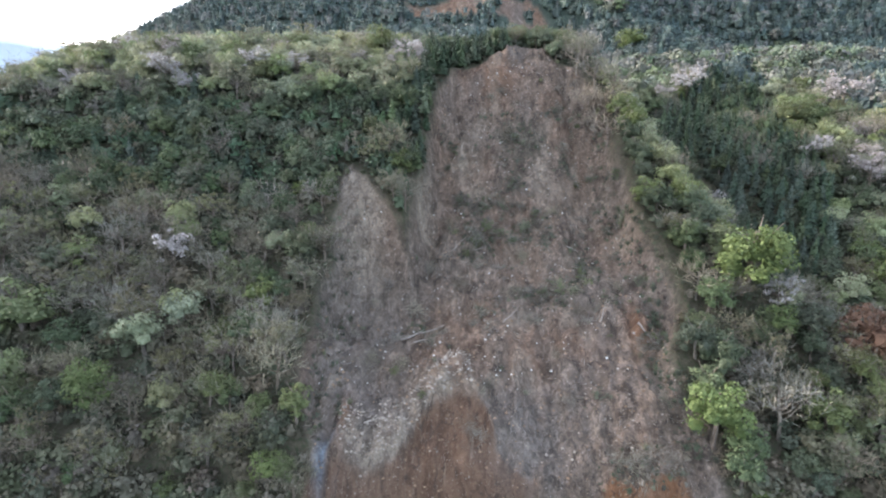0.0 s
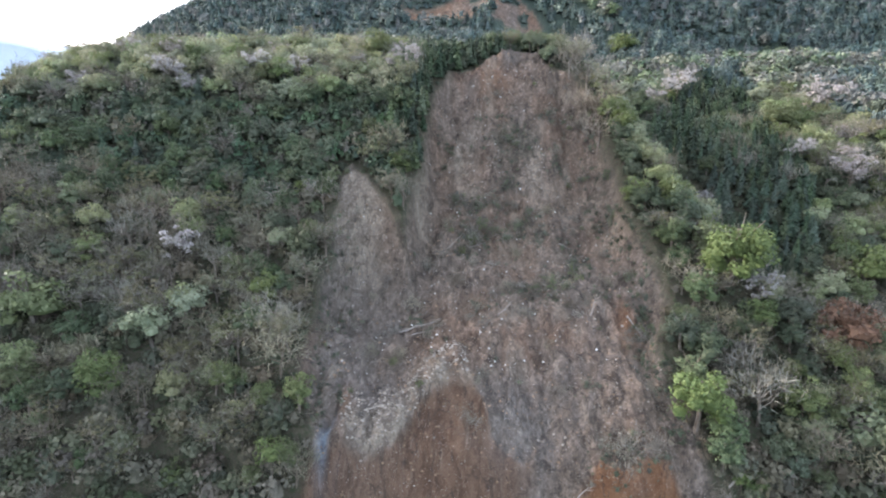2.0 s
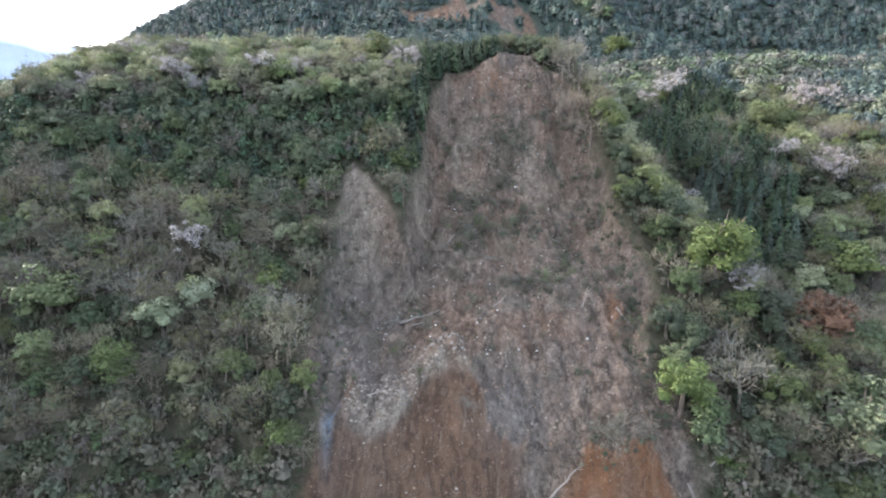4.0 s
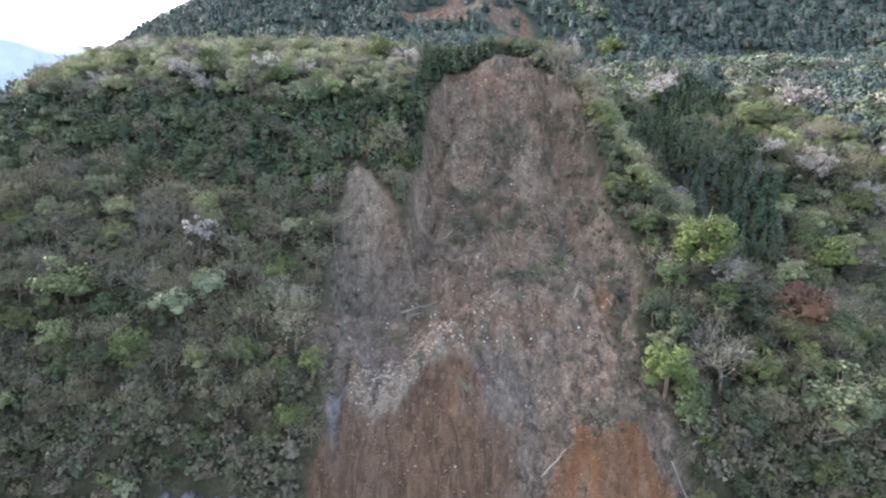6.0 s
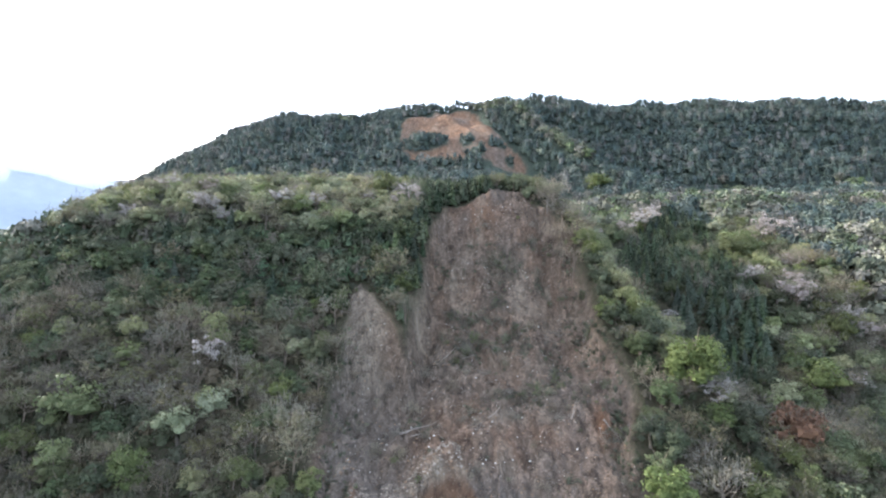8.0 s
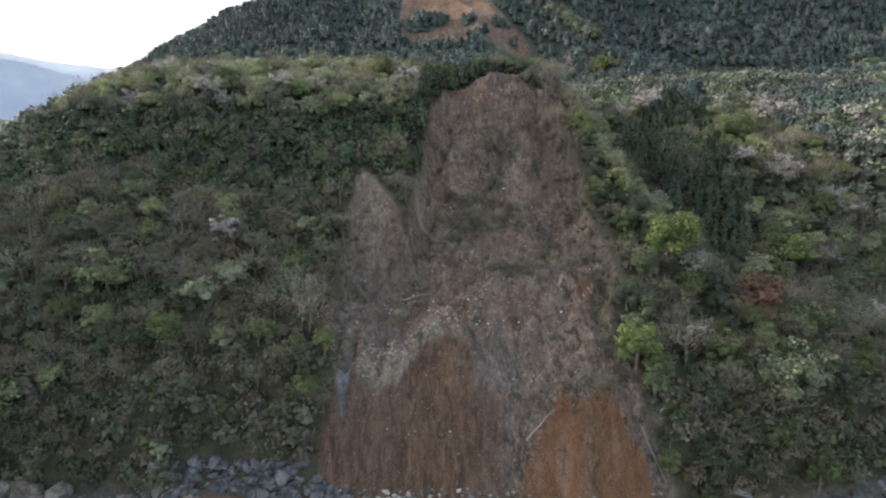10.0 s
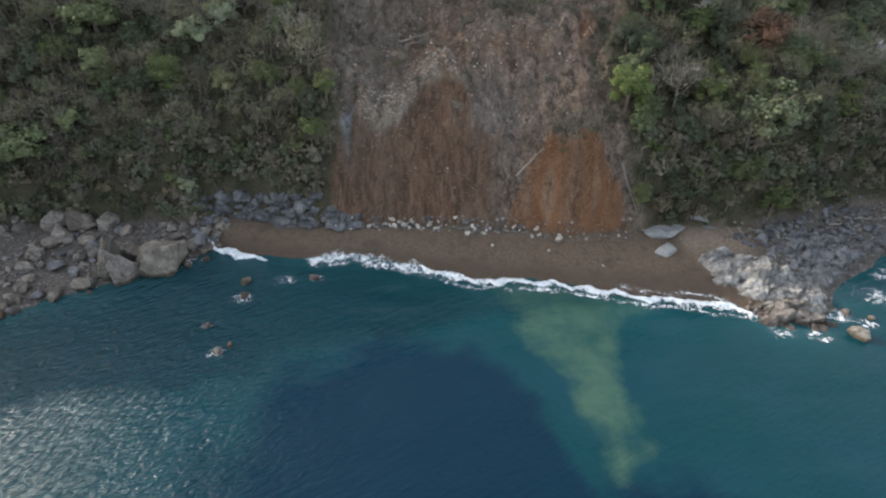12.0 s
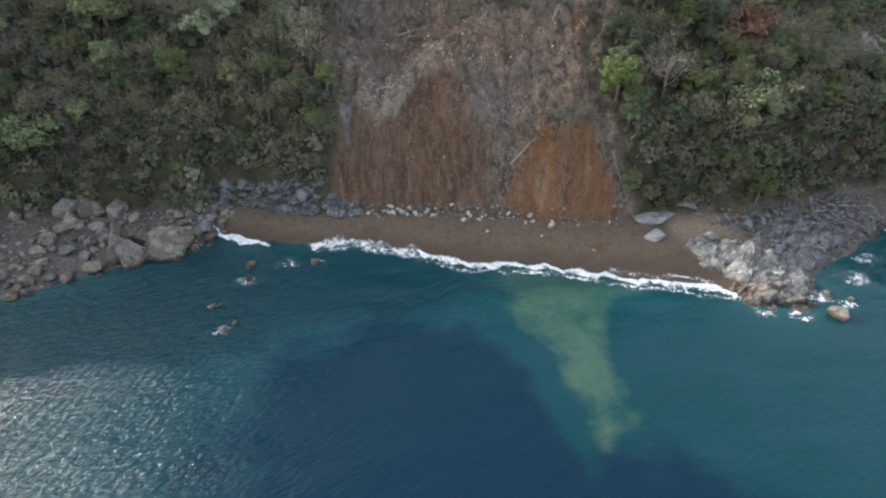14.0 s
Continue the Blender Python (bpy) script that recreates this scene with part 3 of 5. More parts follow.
fan = step(-0.3, 1.2, 8.6 - 0.045 * (gx - 24.0) ** 2 - 1.0 * t_up + 1.1 * n2 + 0.6 * n3) * step(-0.2, 0.4, t_up)
orange = np.maximum.reduce([
    fan * np.clip(0.85 + 0.3 * n2, 0, 1),
    0.75 * bump(gx, 29.5, 1.8) * bump(gy, 25, 4.5), 0.6 * bump(gx, 9, 9) * bump(gy, 75, 6) * np.clip(0.7 + n2, 0, 1), 0.35 * bump(gx, 32, 5) * bump(gy, 43, 7),
    0.45 * bump(gx, 14, 9) * bump(gy, 22, 5) * np.clip(0.5 + n2, 0, 1), 0.22 * step(0.25, 0.9, n1),
    0.6 * bump(gx, -16.5, 0.9) * bump(gy, 12, 4), 0.55 * in_upper * np.clip(0.75 + 0.6 * n1, 0, 1)])
pale = np.maximum.reduce([
    0.85 * step(-17, -15.5, gx) * (1 - step(1, 5, gx)) * bump(t_up - lip_t, 1.2, 2.2) * np.clip(0.6 + n3, 0, 1),
    0.75 * bump(gx, 2.4, 3) * bump(gy, 61, 3.5) * np.clip(0.7 + n3, 0, 1), 0.6 * bump(gx, 4.6, 2.4) * bump(gy, 56, 2), 0.6 * bump(gx, 19.5, 2.5) * bump(gy, 58, 4) * np.clip(0.7 + n3, 0, 1),
    0.7 * bump(gx, 27, 2.5) * bump(gy, 59, 4) * np.clip(0.6 + n3, 0, 1), 0.85 * bump(gx, -18, 6) * bump(gy, 43, 9) * np.clip(0.85 + 0.5 * n3, 0, 1),
    0.9 * bump(gx, -7.2 + 0.15 * (gy - 45), 1.5) * bump(gy, 47, 6.5) * np.clip(0.85 + n3, 0, 1), 0.5 * bump(gx, 8, 7) * bump(gy, 42, 3) * np.clip(0.6 + n3, 0, 1),
    0.45 * bump(gx, 33, 4) * bump(gy, 43, 4), 0.3 * step(0.35, 0.9, n2)]) * (1 - scarp)
grey = np.clip(0.7 * (1 - step(-17, -1, gx + 7 * n1 + 2 * n3)) * step(9, 15, gy) * (1 - 0.8 * step(31, 41, gy)) + 0.75 * bump(gx, 7, 5) * bump(gy, 9, 7) + 0.42 * step(0.0, 0.7, -n1), 0, 1)
LITTER = ((12.6, 57.9, 2.6), (3.5, 53.4, 3.4), (9.2, 53.7, 2.8), (4.5, 47.6, 3.2), (8.1, 48.5, 2.4), (1.9, 44.1, 2.3), (15.3, 48.7, 2.8), (17.7, 45.2, 2.2), (23.5, 43.2, 3.0), (23.0, 36.2, 2.3), (12.6, 34.7, 2.3), (15.8, 33.8, 2.6),
          (18.0, 31.0, 1.9), (26.3, 30.2, 2.0), (5.9, 31.2, 2.0), (-7.0, 27.8, 2.2), (12.2, 65.5, 3.7), (16.0, 63.6, 4.2), (-0.4, 63.6, 2.4), (23.9, 68.0, 2.4), (23.6, 60.0, 2.1), (26.0, 40.8, 3.2), (21.6, 4.8, 2.2), (24.6, 5.0, 2.6), (27.0, 4.7, 2.2), (21.0, 13.5, 1.4))
litter = np.maximum.reduce([bump(gx, a, 1.15 * c) * bump(gy, b, 0.8 * c) for a, b, c in LITTER]) * np.clip(0.75 + 0.7 * n3, 0, 1.0)
blue = 0.95 * bump(gx, -19.2 + 0.5 * n2, 1.6) * bump(gy, 8.4, 2.2) * np.clip(0.7 + 0.8 * n3, 0, 1)
sand = 1 - step(-0.4, 0.6, t_up + 0.4 * n3)
rock = sand * np.maximum(1 - step(-56, -50, gx + 2 * n1), step(60, 65, gx + 2 * n1))
tan = np.maximum(step(45, 49, gx + n1) * (1 - step(58, 63, gx)) * bump(gy, -4, 5.5), 0.8 * step(86, 92, gx) * step(-3, 1, gy)) * sand
wet = 1 - step(0.35, 1.3, gz + 0.25 * n2)
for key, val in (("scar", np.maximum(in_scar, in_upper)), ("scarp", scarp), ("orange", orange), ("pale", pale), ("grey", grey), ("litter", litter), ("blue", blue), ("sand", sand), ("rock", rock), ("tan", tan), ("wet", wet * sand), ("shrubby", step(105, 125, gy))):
    set_attr(ground.data, key, val)


def swell(x, y):
    near = step(-120, -70, y) * (1 - step(10, 60, y)) * (1 - step(150, 300, np.abs(x)))
    return near * (0.10 * fbm(x * 0.12, y * 0.3, 61, 3) + 0.03 * fbm(x * 0.7, y * 1.1, 63, 3))


water, wx, wy, wz = grid_mesh(
    "water", spaced((-4000, -300, 400), (-300, -100, 20), (-100, 110, 1.2), (110, 310, 20), (310, 4200, 400)),
    spaced((-4000, -400, 400), (-400, -110, 20), (-110, -62, 1.2), (-62, 8, 0.9), (8, 200, 24), (200, 4400, 400)), swell, WATER)
tagged(water, "rippled teal and deep blue sea water with a cloudy plume", "sea", kind="structure")
off_shore = np.maximum(shore(wx) - wy, 0)
wl, wr = [np.interp(wy + 1.5 * fbm(wx * 0.11, wy * 0.11, 64 + k, 3), [-58, -53.4, -50, -45.6, -41.7, -35, -30, -22, -16, -10], v) for k, v in enumerate(([22, 21.4, 20.2, 19.7, 18.1, 17, 14.3, 11.5, 7.4, 5], [22.5, 23.2, 27, 27, 28, 27, 28.5, 33, 36, 38]))]
warp = 2.6 * fbm(wx * 0.14, wy * 0.14, 66, 4)
set_attr(water.data, "plume", step(-4.5, 6.0, np.minimum(wx + warp - wl, wr - wx - warp)) * step(-58, -50, wy + warp))
deep_y = np.interp(wx + warp, [-60, -40, -28, -22, -9, 4, 12, 15, 19, 25, 30, 34, 37, 44, 60], [-70, -45, -33, -28, -26, -27, -35, -43, -54, -51.5, -49, -53, -57, -58, -72])
set_attr(water.data, "basin", step(-5, 11, deep_y - wy + warp) * step(-50, -8, wx))
set_attr(water.data, "shallow", np.exp(-off_shore / 5.0) * (np.abs(wx) < 150) * (wy < 20))

# hills across the bay, the haze put into their pale blue colour
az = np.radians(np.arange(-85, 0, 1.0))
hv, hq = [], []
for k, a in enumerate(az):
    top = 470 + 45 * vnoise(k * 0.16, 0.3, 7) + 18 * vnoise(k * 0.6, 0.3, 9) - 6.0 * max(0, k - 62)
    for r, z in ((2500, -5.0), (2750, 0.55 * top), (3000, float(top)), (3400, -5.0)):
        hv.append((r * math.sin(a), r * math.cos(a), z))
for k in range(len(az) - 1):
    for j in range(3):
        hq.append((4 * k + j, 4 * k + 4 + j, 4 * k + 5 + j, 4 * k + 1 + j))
tagged(mesh_object("backdrop", hv, hq, FAR_HILL, smooth=True), "hills far across the bay, haze put into their pale blue colour", "hills", kind="structure")


# ---- trees ----
def limbs(rng, height, spread, count, base=0.35, thick=0.2):
    parts = [tube([(0, 0, -1.2), (0.1, 0, height * 0.35), (0.25 * rng.normal(), 0.25 * rng.normal(), height * 0.85)], [thick * 1.3, thick, thick * 0.3])]
    tips = []
    for k in range(count):
        a, h = 2 * math.pi * (k + rng.random()) / count, height * (base + 0.4 * rng.random())
        tip = (spread * math.cos(a) * (0.6 + 0.5 * rng.random()), spread * math.sin(a) * (0.6 + 0.5 * rng.random()), h + height * (0.18 + 0.25 * rng.random()))
        mid = (tip[0] * 0.45, tip[1] * 0.45, h + 0.3 * (tip[2] - h))
        parts.append(tube([(0, 0, h), mid, tip], [thick * 0.55, thick * 0.35, thick * 0.1], 3))
        tips.append(tip)
    return join(*parts), tips


def broad_tree(name, seed, foliage, label, category="tree", height=6.2, spread=2.75, count=640, size=0.19, lobes=13, cores=True):
    rng = np.random.default_rng(seed)
    top = tagged(new(name), label, category)
    wood, tips = limbs(rng, height, spread * 0.7, 4)
    mesh_object("trunk", *wood, BARK, top)
    # lobes over a rounded dome, thinner underneath
    cs, rs = [(0.0, 0.0, height * 0.56)], [spread * 0.62]
    for k in range(lobes):
        up = -0.62 + 1.57 * (k + 0.5) / lobes
        a, d = 2.4 * k + 0.7 * rng.random(), spread * (0.56 + 0.22 * rng.random()) * math.sqrt(max(0.04, 1 - up * up))
        cs.append((d * math.cos(a), d * math.sin(a), height * (0.52 + 0.30 * up + 0.07 * rng.normal())))
        rs.append(spread * (0.32 + 0.18 * rng.random()))
    crown = [leaves(rng, cs, rs, count, size)]
    if cores:
        crown += [blob(rng, c, r * 0.7, 0.75, 3, 5) for c, r in zip(cs[:7], rs)]
    mesh_object("crown", *join(*crown), foliage, top)
    return top


def twigs(rng, tips, count, length, width):
    pick = rng.integers(0, len(tips), count)
    p = np.array(tips)[pick] + rng.normal(size=(count, 3)) * [0.75, 0.75, 0.55]
    d = rng.normal(size=(count, 3)) + [0, 0, 0.9] + 0.25 * (p - [0, 0, 3])
    d /= np.linalg.norm(d, axis=1, keepdims=True)
    s = np.cross(d, rng.normal(size=(count, 3)))
    s = s / (np.linalg.norm(s, axis=1, keepdims=True) + 1e-9) * width
    ln = length * (0.5 + rng.random((count, 1)))
    q = np.stack([p - s, p + s, p + d * ln + 0.4 * s, p + d * ln - 0.4 * s], 1)
    return [tuple(v) for v in q.reshape(-1, 3)], [tuple(f) for f in np.arange(count * 4).reshape(-1, 4)]


def bare_tree(name, seed, label, height=6.0, spread=2.9, count=340, foliage=None, flowers=0, wood=None):
    rng = np.random.default_rng(seed)
    top = tagged(new(name), label, "tree")
    trunk, tips = limbs(rng, height, spread, 11, 0.28, 0.17)
    more = []
    for tip in tips:
        for k in range(4):
            more.append((tip[0] * (0.5 + 0.6 * rng.random()) + 0.5 * rng.normal(), tip[1] * (0.5 + 0.6 * rng.random()) + 0.5 * rng.normal(), tip[2] + 0.6 * rng.normal()))
    mesh_object("trunk", *trunk, wood or BARK, top)
    mesh_object("twig_crown", *twigs(rng, tips + more, count, 1.0, 0.035), LEAF["twig"], top)["kind"] = "stuff"
    if flowers:
        mesh_object("crown", *leaves(rng, more, [0.55] * len(more), flowers, 0.17), foliage, top)
    return top


def conifer(name, seed, label, height=7.6, spread=1.75, count=330):
    rng = np.random.default_rng(seed)
    top = tagged(new(name), label, "conifer")
    mesh_object("trunk", *tube([(0, 0, -1.2), (0, 0, height * 0.5), (0, 0, height * 0.97)], [0.22, 0.14, 0.03]), BARK, top)
    fan = fronds(rng, np.array([[0.0, 0.0, 0.0]]), np.array([height]), np.array([spread]), count)
    core = tube([(0, 0, height * 0.12), (0, 0, height * 0.4), (0, 0, height * 0.95)], [spread * 0.6, spread * 0.45, 0.04], 7)
    mesh_object("crown", *join((fan, np.arange(len(fan)).reshape(-1, 3)), core), LEAF["cedar"], top)
    return top


def unscaled(ob):
    """Undoes the model's own size, which its copies take over."""
    return Matrix.Diagonal((1 / ob.scale[0], 1 / ob.scale[1], 1 / ob.scale[2], 1))


class Kind:
    """Trees of one kind: the first ones are the models, later ones their copies."""

    def __init__(self, models, group):
        self.models, self.left, self.group, self.count = models, list(models), group, 0
        for m in models:
            tagged(m, group=group)

    def place(self, rng, x, y, scale, dz=0.0, pick=None):
        z = float(land(np.array([x]), np.array([y]))[0]) + dz
        s = scale**0.8 * (0.9 + 0.2 * rng.random())
        m = pose(x, y, z, 4 * rng.normal(), 4 * rng.normal(), 360 * rng.random()) @ Matrix.Diagonal((scale, scale, s, 1))
        self.count += 1
        model = self.models[pick if pick is not None else rng.integers(len(self.models))]
        if model in self.left:
            self.left.remove(model)
            model.matrix_basis = m
            return model
        return copy_thing(model, m @ unscaled(model))


G = "trees on the hillside"
KINDS = {
    "dark": Kind([broad_tree("evergreen_tree", 10 + k, LEAF["dark"], "dark green evergreen tree with a dense rounded crown") for k in range(4)], G),
    "mid": Kind([broad_tree("broadleaf_tree", 20 + k, LEAF["mid"], "mid green broadleaf tree in spring leaf", spread=2.65) for k in range(4)], G),
    "lime": Kind([broad_tree("lime_green_tree", 30 + k, LEAF["lime"], "bright lime green tree in fresh spring leaf", count=1100, size=0.16, lobes=15) for k in range(3)], G),
    "olive": Kind([broad_tree("budding_tree", 40 + k, LEAF["olive"], "pale olive green tree just coming into leaf", count=560, size=0.19) for k in range(3)], G),
    "cedar": Kind([conifer("conifer_tree", 50 + k, "dark narrow conifer on the steep slope") for k in range(4)], G),
    "bare": Kind([bare_tree("bare_tree", 60 + k, "leafless grey-brown tree with fine twigs") for k in range(4)], G),
    "blossom": Kind([bare_tree("cherry_tree", 70 + k, "wild cherry tree in pale pinkish white blossom", foliage=LEAF["blossom"], flowers=620, count=260) for k in range(3)], G),
    "budbreak": Kind([bare_tree("scrubby_tree", 90 + k, "grey-brown scrubby tree with the first olive buds", foliage=LEAF["bud"], flowers=360, count=240, height=5.4) for k in range(4)], G),
    "russet": Kind([broad_tree("russet_tree", 80, LEAF["russet"], "russet brown tree with dry reddish leaves", count=700, size=0.2)], G),
}

rng = np.random.default_rng(5)
taken = []
# single trees that stand out: kind, x, y, scale
for kind, x, y, s in (
    ("lime", -35.0, 13.9, 0.88),
    ("lime", -28.6, 11.3, 0.69),
    ("lime", 34.4, 7.4, 1.55),
    ("lime", 47.6, 26.5, 2.15),
    ("blossom", 51.3, 23.8, 0.95),
    ("lime", 70.7, 36.6, 0.71),
    ("russet", 62.8, 19.0, 1.75),
    ("lime", 59.9, 16.1, 0.94),
    ("lime", 52.6, 15.2, 0.63),
    ("lime", -54.5, 13.7, 1.40),
    ("olive", -49.2, 19.9, 1.40),
    ("blossom", -49.2, 31.1, 1.15),
    ("lime", -25.8, 35.0, 0.80),
    ("mid", -69.5, 22.0, 2.10),
    ("mid", 83.6, 39.8, 2.00),
    ("lime", 89.9, 86.0, 1.90),
    ("olive", 52.2, 8.1, 0.84),
    ("budbreak", 58.9, 4.3, 1.50),
    ("bare", -26.7, 14.2, 1.32),
    ("bare", 44.6, 9.7, 1.50),
    ("lime", -24.4, 6.6, 0.66),
    ("blossom", 92.3, 61.3, 1.50),
    ("mid", 61.3, 10.1, 1.00),
    ("dark", 39.3, 15.8, 1.20),
    ("blossom", 85.3, 70.1, 1.10),
    ("lime", -29.6, 43.3, 0.57),
    ("mid", 61.0, 5.9, 2.30),
    ("lime", 58.9, 2.9, 1.20),
    ("mid", 66.5, 1.7, 1.30),
    ("lime", 79.6, 11.7, 1.10),
    ("mid", 67.8, 8.1, 1.60),
    ("mid", 38.3, 0.2, 0.84),
    ("blossom", 95.3, 28.7, 1.05),
    ("mid", 51.5, 10.2, 1.25),
    ("mid", -82.9, 6.1, 2.00),
    ("mid", -26.4, 6.5, 0.90),
    ("blossom", 92.9, 42.4, 0.91),
    ("mid", 98.1, 54.7, 1.72),
    ("blossom", 111.4, 100.0, 1.92),
    ("blossom", 75.4, 119.2, 1.75),
    ("lime", 95.8, 92.9, 2.14),
    ("blossom", -21.5, 73.0, 0.78),
    ("lime", -18.3, 86.7, 1.71),
    ("dark", 37.0, 47.0, 0.80),
    ("olive", 41.0, 45.1, 1.11),
    ("blossom", 56.9, 59.6, 1.01),
    ("olive", 53.9, 67.3, 1.06),
    ("dark", 36.6, 52.5, 0.80),
    ("olive", 57.3, 56.9, 1.12),
    ("bare", -28.5, 20.2, 1.09),
    ("olive", -30.8, 21.1, 0.73),
    ("lime", 81.2, 194.2, 2.41),
    ("bare", 32.9, 59.5, 1.47),
    ("dark", 36.2, 57.5, 0.80),
    ("bare", 30.2, 66.5, 1.33),
    ("bare", 32.6, 70.5, 1.40),
    ("bare", 33.4, 63.5, 1.47),
    ("bare", 29.0, 74.0, 1.12),
    ("bare", 35.8, 67.0, 1.40),
    ("budbreak", 31.5, 77.0, 1.19),
):
    KINDS[kind].place(rng, x, y, s)
    taken.append((x, y, 2.2 * s))

# pale trees shoulder to shoulder along the crest beside the slide
for k, y in enumerate(np.arange(30, 84, 1.9)):
    x, s = float(crest_line(y)) + 0.6 + 1.6 * rng.normal(), 0.62 + 0.34 * rng.random()
    KINDS["mid" if k % 7 == 3 else "olive"].place(rng, x, y, s)
    taken.append((x, y, 1.7 * s))

ODDS = {
    "upper": (("dark", 0.66), ("mid", 0.14), ("cedar", 0.04), ("bare", 0.06), ("budbreak", 0.10)),
    "high": (("cedar", 0.80), ("dark", 0.20)),
    "shoulder": (("olive", 0.50), ("mid", 0.22), ("budbreak", 0.10), ("bare", 0.06), ("lime", 0.06), ("blossom", 0.06)),
    "lower": (("budbreak", 0.40), ("bare", 0.27), ("dark", 0.17), ("mid", 0.12), ("olive", 0.04)),
    "right": (("dark", 0.46), ("mid", 0.20), ("budbreak", 0.18), ("bare", 0.12), ("olive", 0.04)),
    "crest": (("olive", 0.60), ("mid", 0.14), ("bare", 0.21), ("lime", 0.02), ("blossom", 0.03)),
    "flank": (("dark", 0.78), ("mid", 0.14), ("budbreak", 0.08)),
    "ravine": (("cedar", 0.80), ("dark", 0.15), ("bare", 0.05)),
    "gap": (("bare", 0.85), ("russet", 0.15)),
    "spur": (("mid", 0.22), ("olive", 0.26), ("bare", 0.22), ("budbreak", 0.10), ("dark", 0.08), ("lime", 0.06), ("blossom", 0.06)),
}


def ravine(x, y):
    """Above zero in the dark conifer ravine behind the crest."""
    edge = np.interp(y, [40, 50, 60, 70, 82, 110, 132, 170], [66, 76, 86, 88, 85, 98, 105, 112]) + 3 * fbm(x * 0.08, y * 0.08, 75, 2)
    return np.minimum(np.minimum(x - crest_line(y) - 7.5, edge - x), np.minimum(y - 38, 37 + 1.1 * x - y))


def zone(x, y):
    wob = 6 * float(fbm(np.array(x * 0.05), np.array(y * 0.05), 77, 3))
    crest = float(crest_line(y))
    if x < 10:
        if x > -9 and y > 60:
            return "high"
        if y + 0.6 * wob > 60:
            return "shoulder"
        return "upper" if y + wob > 40 else "lower"
    if y + 0.5 * wob < 24:
        return "right"
    if abs(x - crest - 1) < 3.6:
        return "crest"
    if x < crest:
        return "flank"
    if 7 < x - crest < 17 and 68 < y < 96:
        return "gap"
    if ravine(x, y) > 0:
        return "ravine"
    if y < 45:
        return "right" if wob < 1 else "lower"
    return "spur"


def choose(rng, odds):
    r = rng.random()
    for kind, p in odds:
        r -= p
        if r <= 0:
            return kind
    return odds[0][0]


def rows_up(gap, first, last):
    """Steps up the slope, evenly spaced along its surface."""
    out, t = [], first
    while t < last:
        out.append(t)
        rise = float(np.interp(t + 0.5, *FOREST) - np.interp(t - 0.5, *FOREST))
        t += gap / math.sqrt(1 + rise * rise)
    return out


def up_from_foot(x, t):
    """The y that lies t inland of the foot of the slope."""
    y = t + foot(x)
    for k in range(4):
        y = t + foot(x) * (1 - step(20, 80, y))
    return y


STEP = 4.3
for j, t in enumerate(rows_up(STEP, 2.2, 119)):
    for i in range(int(222 / STEP)):
        x = -108 + STEP * (i + 0.5 * (j % 2)) + 1.2 * rng.normal()
        y = float(up_from_foot(x, t + 0.8 * rng.normal()))
        if scar_mask(np.array([x]), np.array([y]))[0] > -0.6 or t < 1.6:
            continue
        if any((x - a) ** 2 + (y - b) ** 2 < (0.85 * r) ** 2 for a, b, r in taken):
            continue
        where = zone(x, y)
        if where == "upper" and y > 46 and rng.random() < 0.5:
            continue
        kind = choose(rng, ODDS[where])
        if kind == "cedar" and (KINDS["cedar"].count >= 290 or y > 66):
            continue
        low = 0.62 if t < 6 else 0.85 if t < 12 else 1.0
        KINDS[kind].place(rng, x, y, low * ((0.7 if where == "ravine" else 0.78) + 0.42 * rng.random()))


